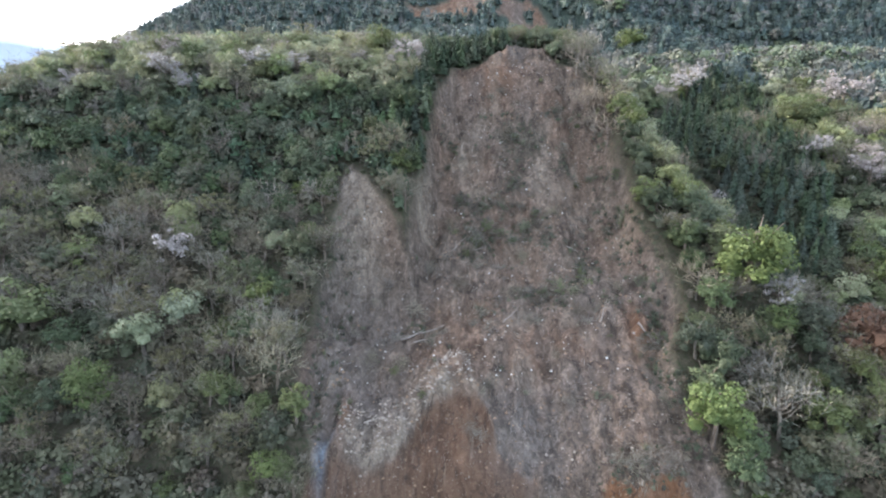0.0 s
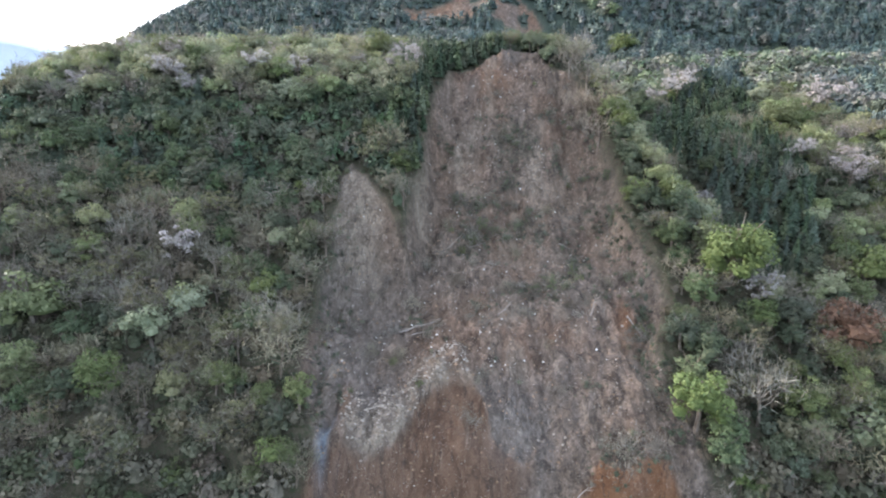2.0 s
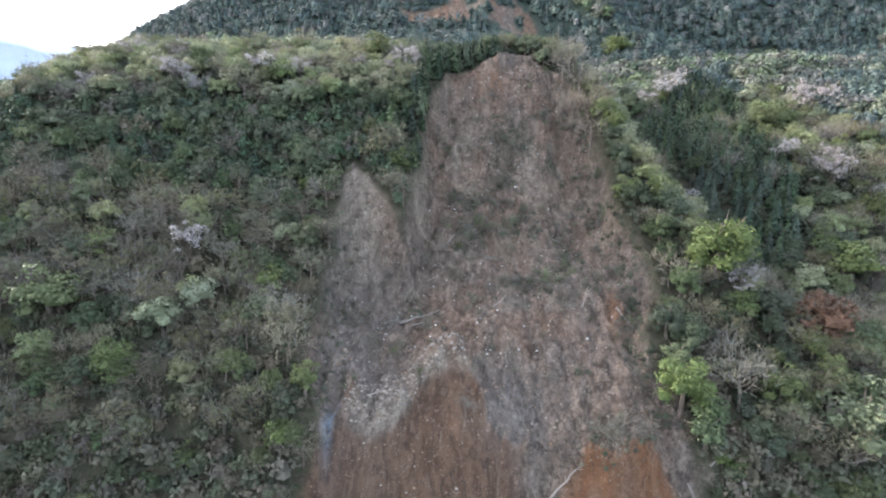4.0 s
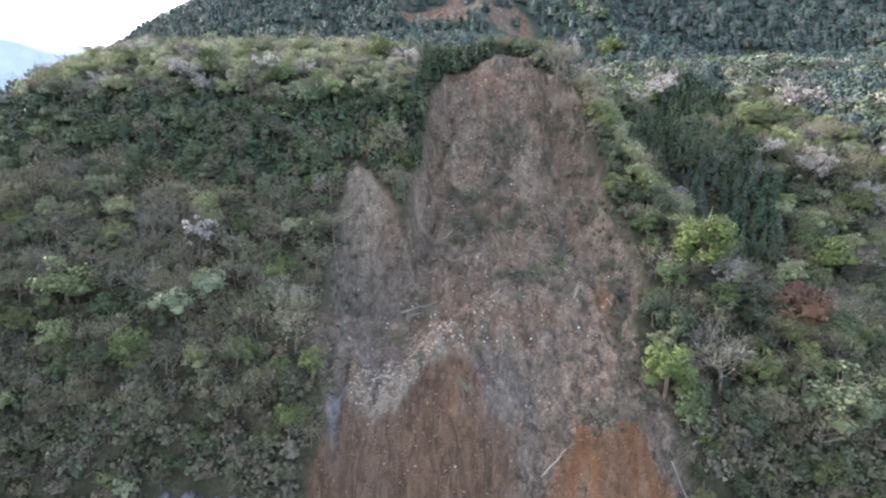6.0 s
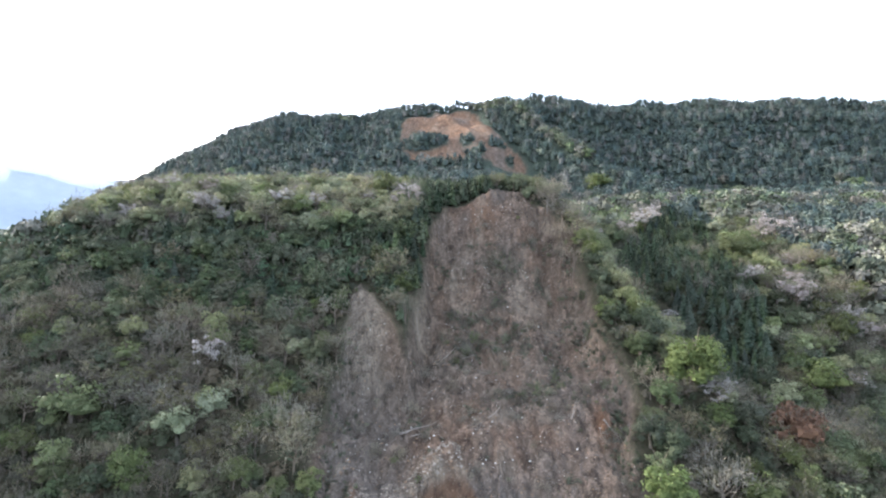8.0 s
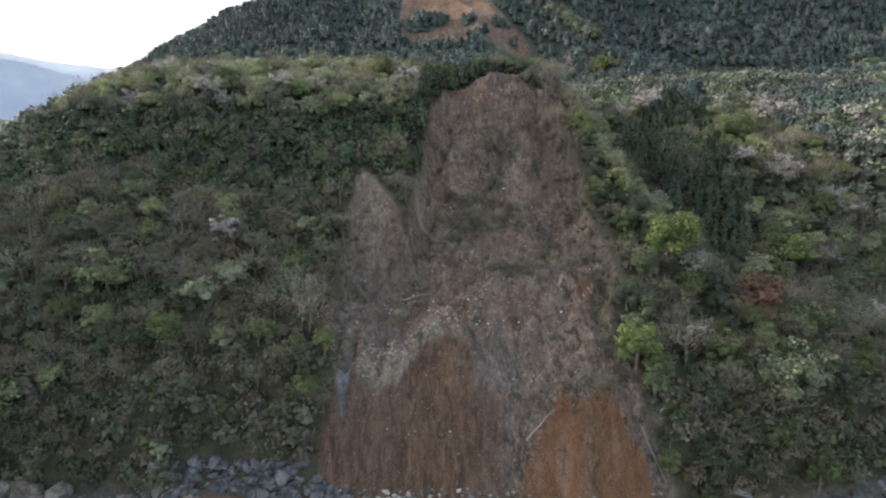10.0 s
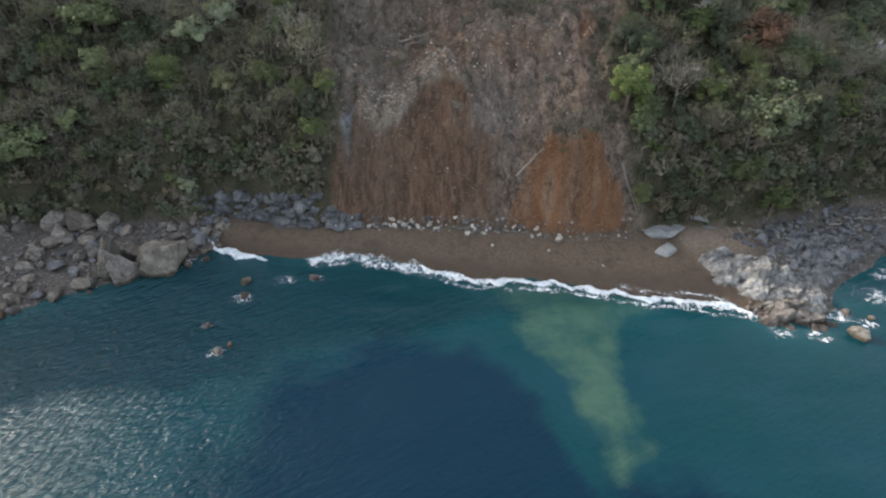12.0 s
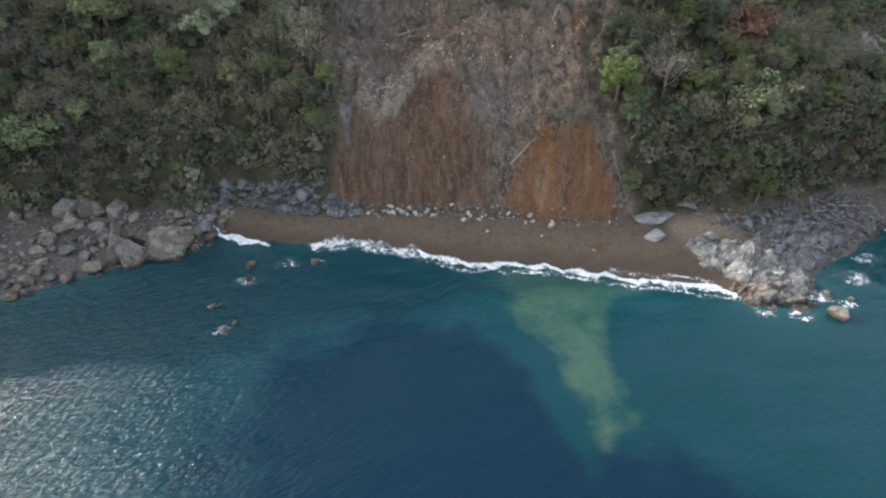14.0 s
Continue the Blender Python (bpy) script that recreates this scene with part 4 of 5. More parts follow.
def woods(name, pts, heights, radii, tones, material, rng, label, cards=24, cone=0.0):
    """A wood of many small trees in one mesh."""
    n, cards = len(pts), 2 * cards
    d = rng.normal(size=(n, cards, 3))
    d /= np.linalg.norm(d, axis=2, keepdims=True)
    d[..., 2] = np.abs(d[..., 2]) * 0.9 - 0.1
    r = radii[:, None, None] * (0.75 + 0.4 * rng.random((n, cards, 1)))
    up = np.maximum(d[..., 2:], 0)
    p = pts[:, None] + np.concatenate([d[..., :2] * r * (1 - cone * up), d[..., 2:] * r * (0.9 + 1.2 * cone)], 2) + np.stack([0 * heights, 0 * heights, heights * 0.55], 1)[:, None]
    nrm = d + 0.5 * rng.normal(size=d.shape)
    side = np.cross(nrm, rng.normal(size=d.shape))
    side /= np.linalg.norm(side, axis=2, keepdims=True) + 1e-9
    oth = np.cross(nrm / np.linalg.norm(nrm, axis=2, keepdims=True), side)
    s = radii[:, None, None] * (0.10 + 0.10 * rng.random((n, cards, 1)))
    quads = np.stack([p - s * side, p + s * side, p + 1.6 * s * oth], 2).reshape(-1, 3)
    # a low core under the clumps
    ring = np.linspace(0, 2 * math.pi, 7)[:6]
    shape = np.array([[0.6 * math.cos(a), 0.6 * math.sin(a), -0.7] for a in ring] + [[0.52 * math.cos(a + 0.5), 0.52 * math.sin(a + 0.5), 0.25] for a in ring] + [[0, 0, 0.6 + 0.8 * cone]])
    if cone:
        shape[6:12, :2] *= 0.6
    core = pts[:, None] + shape[None] * (radii[:, None, None] * (0.66 + 0.3 * rng.random((n, 13, 1)))) + np.stack([0 * heights, 0 * heights, heights * 0.55], 1)[:, None]
    cf = [(k, (k + 1) % 6, 6 + (k + 1) % 6, 6 + k) for k in range(6)]
    ct = [(6 + k, 6 + (k + 1) % 6, 12) for k in range(6)]
    base = len(quads)
    verts = np.concatenate([quads, core.reshape(-1, 3)])
    faces = [tuple(q) for q in np.arange(len(quads)).reshape(-1, 3)]
    for k in range(n):
        o = base + 13 * k
        faces += [(a + o, b + o, c + o, e + o) for a, b, c, e in cf] + [(a + o, b + o, c + o) for a, b, c in ct]
    ob = mesh_object(name, verts, faces, material)
    set_attr(ob.data, "tone", np.concatenate([np.repeat(tones, cards * 3), np.repeat(tones, 13)]))
    return tagged(ob, label, "woods", kind="stuff")


def conifer_woods(pts, heights, radii, tones, rng, label, branches=60, material=None):
    """A stand of many slender conifers in one mesh."""
    n = len(pts)
    fan = fronds(rng, pts, heights, radii, branches)
    ring = [(math.cos(a), math.sin(a)) for a in np.linspace(0, 2 * math.pi, 6)[:5]]
    shape = np.array([(x, y, 0.0) for x, y in ring] + [(0, 0, 1)])
    core = pts[:, None] + shape[None] * np.stack([0.62 * radii, 0.62 * radii, 0.8 * heights], 1)[:, None] + [0, 0, 0.5]
    tri = np.array([(k, (k + 1) % 5, 5) for k in range(5)])[None] + 6 * np.arange(n)[:, None, None] + len(fan)
    ob = mesh_object("conifer_woods", np.concatenate([fan, core.reshape(-1, 3)]), np.concatenate([np.arange(len(fan)).reshape(-1, 3), tri.reshape(-1, 3)]), material or WOODS)
    set_attr(ob.data, "tone", np.concatenate([np.repeat(tones, branches * 3), np.repeat(tones, 6)]))
    return tagged(ob, label, "woods", kind="stuff")


def scatter(rng, x0, x1, y0, y1, gap):
    nx, ny = int((x1 - x0) / gap), int((y1 - y0) / gap)
    i, j = np.meshgrid(np.arange(nx), np.arange(ny))
    x = x0 + gap * (i + 0.5 * (j % 2)) + 0.42 * gap * rng.normal(size=i.shape)
    y = y0 + gap * j + 0.42 * gap * rng.normal(size=i.shape)
    return x.ravel(), y.ravel()


fx, fy = scatter(rng, -260, 400, 4, 352, 3.5)
fz = land(fx, fy)
near_box = (fx > -107) & (fx < 112) & (fy < 119)
keep = ~near_box & (fz > 3.5) & (upper_scar(fx, fy) < -3.0) & ~((fx > 24) & (fx < 56) & (fy > 219) & (fy < 236)) & (np.abs(fx) < 90 + 0.95 * (fy + 90)) & (scar_mask(fx, fy) < -1.5)
fx, fy, fz = fx[keep], fy[keep], fz[keep]
light = ((fy < 172) & (fx > 20) & (fbm(fx * 0.03, fy * 0.03, 81, 3) > -0.25)) | ((fy < 150) & (fx < -5)) | ((fy > 150) & (fbm(fx * 0.025, fy * 0.025, 83, 3) > 0.75))
light |= (np.abs(fx - 62 - 0.4 * (280 - fy)) < 4.5) & (fy > 225) & (fy < 305)
light &= ~((fx > -12) & (fx < 30) & (fy < 230)) & (ravine(fx, fy) < 0) & ~((fx > 116) & (fy > 96) & (fy < 128 + 5 * fbm(fx * 0.06, fy * 0.06, 85, 2)))
rad = (2.0 + 1.5 * rng.random(len(fx)) ** 1.5) * np.where(light, 1.15, 1.05)
tone = rng.random(len(fx))
pts = np.stack([fx, fy, fz], 1)
conif = ~light & (rng.random(len(fx)) < 0.35)
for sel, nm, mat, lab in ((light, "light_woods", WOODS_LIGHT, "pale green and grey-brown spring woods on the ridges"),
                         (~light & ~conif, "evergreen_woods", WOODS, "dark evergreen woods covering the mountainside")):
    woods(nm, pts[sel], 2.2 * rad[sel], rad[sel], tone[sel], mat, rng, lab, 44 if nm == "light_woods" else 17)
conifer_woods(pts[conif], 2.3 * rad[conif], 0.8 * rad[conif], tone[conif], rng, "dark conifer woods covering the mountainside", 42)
# dense conifers on the upper slope and in the ravine
qx, qy = [], []
for j, t in enumerate(rows_up(2.5, 20, 130)):
    x = -108 + 2.7 * (np.arange(84) + 0.5 * (j % 2)) + 0.8 * rng.normal(size=84)
    qx.append(x)
    qy.append(t + 0.5 * rng.normal(size=84))
qx, qy = np.concatenate(qx), np.concatenate(qy)
wob = 6 * fbm(qx * 0.05, qy * 0.05, 77, 3)
dark_side = (qx < -13) & (qy + wob > 41) & (qy + 0.6 * wob < 60) & (scar_mask(qx, qy) < -0.8)
ds = 1.4 + 1.0 * rng.random(dark_side.sum())
woods("evergreen_thicket", np.stack([qx[dark_side], qy[dark_side], land(qx[dark_side], qy[dark_side])], 1), 2.0 * ds, ds, rng.random(dark_side.sum()), THICKET, rng, "dark evergreen thicket with rounded crowns on the steep slope", 36, 0.15)
upper = ((qx < 14) & (qx > -14) & (qy + wob > 41)) | ((np.abs(qx + 10.5) < 6) & (qy > 34.5) & (qy < 50))
sel = (upper | (ravine(qx, qy) > 0.5)) & (scar_mask(qx, qy) < -0.3) & (fbm(qx * 0.07, qy * 0.07, 87, 3) > -0.75)
qx, qy = qx[sel], qy[sel]
qs = 0.75 + 0.5 * rng.random(len(qx))
conifer_woods(np.stack([qx, qy, land(qx, qy)], 1), 5.8 * qs, 1.5 * qs, 0.6 * rng.random(len(qx)), rng, "dark slender conifers standing close on the steep slope", 150, THICKET)
# dark scrub left standing in the high bare patch
ux, uy = scatter(rng, -32, 50, 234, 282, 3.0)
sel = scrub_island(ux, uy) > -0.1
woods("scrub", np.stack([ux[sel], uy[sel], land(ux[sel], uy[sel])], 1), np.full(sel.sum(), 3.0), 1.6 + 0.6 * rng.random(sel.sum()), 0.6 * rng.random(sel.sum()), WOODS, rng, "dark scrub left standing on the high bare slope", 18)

# undergrowth along the forest floor and the margins of the slide
bx, by = [], []
for j, t in enumerate(rows_up(2.8, 0.3, 119)):
    x = -108 + 3.0 * (np.arange(74) + 0.5 * (j % 2)) + 0.9 * rng.normal(size=74)
    bx.append(x)
    by.append(up_from_foot(x, t + 0.6 * rng.normal(size=74)))
bx, by = np.concatenate(bx), np.concatenate(by)
bm_ = scar_mask(bx, by)
sel = (bm_ < -0.1) & (by - foot(bx) * (1 - step(20, 80, by)) > np.where((bx > -50) & (bx < -17), 2.0, 0.15))
bx, by, bm_ = bx[sel], by[sel], bm_[sel]
br = np.maximum((1.15 + 1.0 * rng.random(len(bx))) * step(0.5, -3.0, bm_), 0.6)
br = br * np.where(by - foot(bx) < 9, 1.25, 1.0)
in_ravine = (bx > crest_line(by) + 6) & (bx < crest_line(by) + 36) & (by > 22) & (by < 95)
btone = np.where((by > 40 + 6 * fbm(bx * 0.05, by * 0.05, 79, 2)) | in_ravine, 0.3 * rng.random(len(bx)), rng.random(len(bx)))
woods("undergrowth", np.stack([bx, by, land(bx, by) - 0.2], 1), 1.5 * br, br, btone, UNDER, rng, "low scrub and young trees filling the forest floor", 52)


# ---- shore rocks ----
def boulder_mesh(name, seed, material, planes=13, fine=2, rough=0.09, stretch=(1, 0.85, 0.7)):
    """An angular block: a sphere cut by random planes, with worn corners."""
    rng = np.random.default_rng(seed)
    bm = bmesh.new()
    bmesh.ops.create_icosphere(bm, subdivisions=fine, radius=1.0)
    n = rng.normal(size=(planes, 3))
    n /= np.linalg.norm(n, axis=1, keepdims=True)
    h = 0.36 + 0.24 * rng.random(planes)
    for v in bm.verts:
        d = np.array(v.co.normalized())
        k = n @ d
        r = min(1.0, float(np.min(np.where(k > 0.05, h / np.maximum(k, 0.05), 9))))
        r *= 1.55 + rough * noise.noise(Vector(d * 3.1) + Vector((seed, 0, 0))) + 0.5 * rough * noise.noise(Vector(d * 9.0) + Vector((0, seed, 0)))
        v.co = Vector((d[0] * r * stretch[0], d[1] * r * stretch[1], d[2] * r * stretch[2]))
    me = bpy.data.meshes.new(name)
    bm.to_mesh(me)
    bm.free()
    me.materials.append(material)
    return me


def rock_thing(name, me, x, y, size, rng, label, group, sink=0.25, z=None, turn=None, tilt=15):
    ob = new(name, me)
    z = max(float(land(np.array([x]), np.array([y]))[0]), -0.4) if z is None else z
    ob.matrix_basis = pose(x, y, z + size * (0.5 - sink) * 0.7, tilt * rng.normal(), tilt * rng.normal(), 360 * rng.random() if turn is None else turn) @ Matrix.Scale(size / 2, 4)
    return tagged(ob, label, "rock", group)


rng = np.random.default_rng(11)
TAN = [boulder_mesh("boulder", 100 + k, TAN_ROCK) for k in range(5)]
GREY = [boulder_mesh("boulder", 120 + k, GREY_ROCK) for k in range(5)]
PALE = [boulder_mesh("boulder", 140 + k, PALE_ROCK, stretch=(1, 0.8, 0.75)) for k in range(4)]
LIGHT = [boulder_mesh("boulder", 160 + k, PALE_ROCK) for k in range(4)]

# pale stones fallen on to the dark sand
for x, y, s in ((-22.2, 0.6, 1.9), (-20.4, 1.2, 1.0), (-19.8, 0.1, 0.7), (-15.8, 0.3, 1.4), (-14.9, 0.9, 1.0), (-8.6, 0.4, 1.6), (-9.6, 0.8, 1.0), (-5.8, 0.2, 1.3), (-2.2, -0.4, 1.2), (4.3, -2.0, 1.3),
                (7.6, -2.0, 1.0), (8.9, -0.8, 1.1), (8.2, -1.3, 0.8), (9.1, -5.2, 1.1), (12.0, -0.8, 0.8), (18.2, -1.9, 1.3), (17.1, -3.4, 1.1), (18.7, -3.1, 1.1), (22.2, -4.6, 2.0), (22.6, -3.6, 1.1),
                (20.0, -6.9, 0.8), (29.7, -10.9, 0.6), (-11.3, 0.3, 1.1), (-12.4, 0.8, 0.9), (-3.2, 0.6, 0.9), (-7.1, 0.9, 0.9), (34.5, -3.2, 0.8), (14.9, -1.4, 0.6), (-17.6, 0.6, 0.9), (-13.6, -0.4, 0.6)):
    rock_thing("pale_boulder", PALE[rng.integers(4)], x, y, s * 1.05, rng, "pale angular boulder lying on dark sand", "boulders on the beach", 0.2)

# blue-grey blocks along the foot of the slope
for k in range(260):
    x = -50 + 32 * rng.random()
    y = float(foot(x)) + -0.3 + 2.2 * rng.random() ** 1.4 * (1 if x < -25 else 0.6)
    s = 0.9 + 2.4 * rng.random() ** 2
    rock_thing("grey_boulder", GREY[rng.integers(5)], x, y, s, rng, "blue-grey angular boulder at the foot of the slope", "boulders under the slope", 0.35)
# broken grey and pale rubble under the scarp
for k in range(120):
    x = -24 + 40 * rng.random() ** 1.3
    rock_thing("rubble_stone", (GREY, TAN, LIGHT)[rng.choice(3, p=[0.36, 0.30, 0.34])][rng.integers(4)], x, float(foot(x)) - 0.5 + 1.4 * rng.random(), 0.45 + 1.1 * rng.random() ** 2, rng, "grey rubble stone fallen at the foot of the scarp", "boulders under the slope", 0.3)

# the boulder shore at one end of the beach
for k in range(290):
    x = -102 + 56 * rng.random()
    lo, hi = float(shore(x)) - 1.5, float(foot(x)) + 1.6
    y = lo + (hi - lo) * rng.random()
    if (x + 61) ** 2 / 50 + (y + 9) ** 2 / 25 < 1:
        continue
    s = 0.9 + 3.2 * rng.random() ** 2.3
    rock_thing("boulder", (TAN, GREY, LIGHT)[rng.choice(3, p=[0.74, 0.25, 0.01])][rng.integers(4)], x, y, s, rng, "weathered brown-grey boulder on the rocky shore", "boulders on the rocky shore", 0.3)
for x, y, s, tall, turn, sd, w in ((-63.4, -11.2, 7.6, 2.0, 75, 201, 0.62), (-60.2, -12.4, 6.8, 1.75, 60, 208, 0.7), (-54.9, -8.9, 11.5, 0.95, 20, 202, 0.8), (-61.0, -6.6, 6.5, 0.95, 120, 203, 0.8), (-79.5, 2.4, 7.6, 0.85, 30, 204, 0.8), (-74.8, 1.0, 7.2, 0.95, 10, 205, 0.7), (-77.1, -2.4, 4.8, 0.9, 60, 206, 0.9),
                                 (-70.0, 2.2, 5.6, 0.8, 40, 207, 0.8), (-79.4, -7.5, 4.0, 0.7, 0, 209, 0.9)):
    me = boulder_mesh("giant_boulder", sd, TAN_ROCK, 17, 4, 0.16, (1, w, tall))
    rock_thing("giant_boulder", me, x, y, s, np.random.default_rng(sd), "huge cracked tan boulder standing on the shore", "giant boulders", 0.3, None, turn, 6)

# smooth grey slabs at the other end
for x, y, s, turn, sd, st in ((43.6, -2.6, 6.0, -8, 231, (1, 0.72, 0.24)), (43.0, -7.2, 4.3, 12, 232, (1, 0.8, 0.28)), (50.8, 0.5, 5.4, -35, 233, (1, 0.5, 0.26)), (53.6, -0.9, 3.2, -25, 234, (1, 0.25, 0.2))):
    me = boulder_mesh("rock_slab", sd, SLAB_ROCK, 11, 3, 0.05, st)
    rock_thing("rock_slab", me, x, y, s, np.random.default_rng(2), "smooth pale grey rock slab half buried in sand", "slabs on the beach", 0.35, None, turn)


def block_cells(x, y, seed):
    """Irregular cells: each point's own random value, its nearness to an edge, and its place in the cell."""
    ix, iy = np.floor(x).astype(np.int64), np.floor(y).astype(np.int64)
    f1 = np.full(x.shape, 9.0)
    f2, val, du, dv = f1.copy(), 0 * f1, 0 * f1, 0 * f1
    for i in (-1, 0, 1):
        for j in (-1, 0, 1):
            px, py = ix + i + 0.5 + 0.42 * lattice(ix + i, iy + j, seed), iy + j + 0.5 + 0.42 * lattice(ix + i, iy + j, seed + 50)
            d = np.hypot(x - px, y - py)
            near = d < f1
            f2 = np.where(near, f1, np.minimum(f2, d))
            val = np.where(near, 0.5 + 0.5 * lattice(ix + i, iy + j, seed + 90), val)
            du, dv, f1 = np.where(near, x - px, du), np.where(near, y - py, dv), np.minimum(f1, d)
    return val, f2 - f1, du, dv


def outcrop(name, cx, cy, along, across, turn, high, seed, material, label):
    """A broad cracked mound of rock."""
    rings, spokes = 48, 150
    ca, sa = math.cos(radians(turn)), math.sin(radians(turn))
    r, a = np.meshgrid(np.linspace(0, 1, rings), np.linspace(0, 2 * math.pi, spokes, endpoint=False))
    edge = 1 + 0.16 * fbm(np.cos(a) * 1.6 + 5, np.sin(a) * 1.6, seed, 3) + 0.07 * fbm(np.cos(a) * 6, np.sin(a) * 6, seed + 1, 2)
    u, v = along * r * edge * np.cos(a), across * r * edge * np.sin(a)
    x, y = cx + ca * u - sa * v, cy + sa * u + ca * v
    dome = (1 - r**3.0) * (0.75 + 0.25 * np.cos(a - 2.0) * r)
    ridg = 1 - np.abs(fbm(x * 0.22, y * 0.22, seed + 3, 4))
    # large and small blocks parted by clefts
    wx_, wy_ = x + 0.9 * fbm(x * 0.5, y * 0.5, seed + 5, 3), y + 0.9 * fbm(x * 0.5, y * 0.5, seed + 6, 3)
    big, gap, bu, bv = block_cells(wx_ * 0.20, wy_ * 0.30, seed + 7)
    sml, gap2, su, sv = block_cells(wx_ * 0.55, wy_ * 0.75, seed + 8)
    relief = 1.3 * (big - 0.5) + 1.0 * (bu - bv) - 0.9 * (1 - step(0.0, 0.10, gap)) + 0.4 * (sml - 0.5) + 0.4 * (su + sv) - 0.35 * (1 - step(0.0, 0.12, gap2))
    base = np.maximum(land(x, y, False), -0.9) - 0.5
    z = base + high * dome * (0.5 + 0.5 * ridg) + np.sqrt(np.maximum(dome, 0)) * relief * min(1.0, high / 3)
    idx = np.arange(rings * spokes).reshape(spokes, rings)
    nxt = np.roll(idx, -1, 0)
    quads = np.stack([idx[:, :-1], idx[:, 1:], nxt[:, 1:], nxt[:, :-1]], -1).reshape(-1, 4)
    ob = mesh_object(name, np.stack([x, y, z], -1).reshape(-1, 3), quads, material)
    return tagged(ob, label, "rock outcrop")


outcrop("rock_outcrop", 57.9, -16.2, 12.0, 5.6, -31, 5.4, 301, WHITE_ROCK, "whitish cracked rock outcrop jutting into the sea")
outcrop("rock_outcrop", 59.6, -24.4, 8.0, 4.6, -14, 2.6, 303, TAN_ROCK, "low brown wave-washed rock beside the whitish outcrop")
outcrop("rock_outcrop", 73.5, -8.6, 12.0, 7.0, 18, 2.6, 302, GREY_ROCK, "dark broken rock shelf at the water's edge")
outcrop("rock_outcrop", 90.0, -3.5, 8.0, 3.6, 20, 1.5, 304, GREY_ROCK, "dark low rock ledge by the small cove")
for k in range(150):
    x = 58 + 33 * rng.random()
    y = -9 + 0.28 * (x - 58) + 9.5 * rng.random() - 3.0 * (x > 70) * rng.random()
    s = 0.8 + 1.9 * rng.random() ** 2
    z = float(land(np.array([x]), np.array([y]))[0]) + (1.0 if (x - 76.5) ** 2 / 110 + (y + 11) ** 2 / 40 < 1 else 0.0)
    rock_thing("shore_block", GREY[rng.integers(5)], x, y, s, rng, "dark grey angular block on the rocky shore", "blocks on the rocky point", 0.35, z)
for x, y, s in ((-37.4, -13.4, 2.6), (-36.7, -17.6, 2.0), (-40.7, -25.2, 1.8), (-35.5, -29.7, 1.3), (-37.0, -31.0, 2.0), (-24.8, -12.6, 2.0), (68.3, -28.6, 3.6), (69.0, -22.8, 2.2), (72.6, -24.4, 1.4), (-47.5, -6.5, 1.8), (-50.5, -8.2, 2.2)):
    rock_thing("sea_rock", TAN[rng.integers(5)], x, y, s, rng, "wet brown rock just breaking the sea surface", "rocks in the sea", 0.35, 0.0)


# ---- surf ----
def foam_strip(name, xs, line, wide, high, seed, label, lace=0.0):
    """A ragged ridge of foam along a line; lace leaves holes in it."""
    across = 18
    u, v = np.meshgrid(xs, np.linspace(0, 1, across))
    mid = line(u) + 0.5 * fbm(u * 0.35, 0 * u, seed, 3)
    w = wide(u) * (0.8 + 0.5 * fbm(u * 0.5, v * 2, seed + 1, 3))
    y = mid - w * (v - 0.35) + 0.18 * fbm(u * 1.7, v * 6, seed + 2, 3)
    z = 0.10 + high * np.sin(np.pi * v) ** 0.8 * (0.7 + 0.3 * fbm(u * 1.1, v * 3, seed + 3, 4)) + np.maximum(0, land(u, y, False))
    z = np.where((v == 0) | (v == 1), z - 0.25, z)
    idx = np.arange(u.size).reshape(u.shape)
    q = np.stack([idx[:-1, :-1], idx[1:, :-1], idx[1:, 1:], idx[:-1, 1:]], -1).reshape(-1, 4)
    fade = np.sin(np.pi * v) ** 0.6 * (0.78 + 0.25 * fbm(u * 0.5, v * 2.5, seed + 4, 3)) - lace
    fade = fade * np.clip((u - xs[0]) / 1.5, 0, 1) * np.clip((xs[-1] - u) / 1.5, 0, 1)
    ob = mesh_object(name, np.stack([u, y, z], -1).reshape(-1, 3), q, FOAM, smooth=True)
    set_attr(ob.data, "dens", fade)
    return tagged(ob, label, "surf foam", kind="stuff")


foam_strip("surf_foam", np.arange(-49.5, -34.5, 0.16), lambda x: -1.9 - 0.37 * (x + 48.5), lambda x: 0.9 + 1.5 * np.sin(np.pi * np.clip((x + 49.5) / 13, 0, 1)), 0.5, 401, "white breaking wave curling on to the dark beach", -0.45)
foam_strip("surf_foam", np.arange(-28.5, -4, 0.16), lambda x: shore(x) - 0.7, lambda x: 5.4 * np.clip((x + 29) / 3, 0.2, 1), 0.25, 405, "lacy white surf spreading on the dark sand", 0.16)
foam_strip("surf_foam", np.arange(-6, 54, 0.16), lambda x: shore(x) - 0.5, lambda x: 2.5 + 0.5 * np.sin(x * 0.3) * np.cos(x * 0.11), 0.5, 409, "white line of surf breaking along the beach", -0.14)
foam_strip("surf_foam", np.arange(-27, 53, 0.25), lambda x: shore(x) - 2.3, lambda x: 2.4 + 0 * x, 0.08, 413, "thin lacy foam behind the breaking surf", 0.32)
foam_strip("wash_foam", np.arange(28, 51, 0.25), lambda x: shore(x) + 1.6, lambda x: 2.0 + 0 * x, 0.03, 417, "thin veil of foam sliding up the wet sand", 0.38)


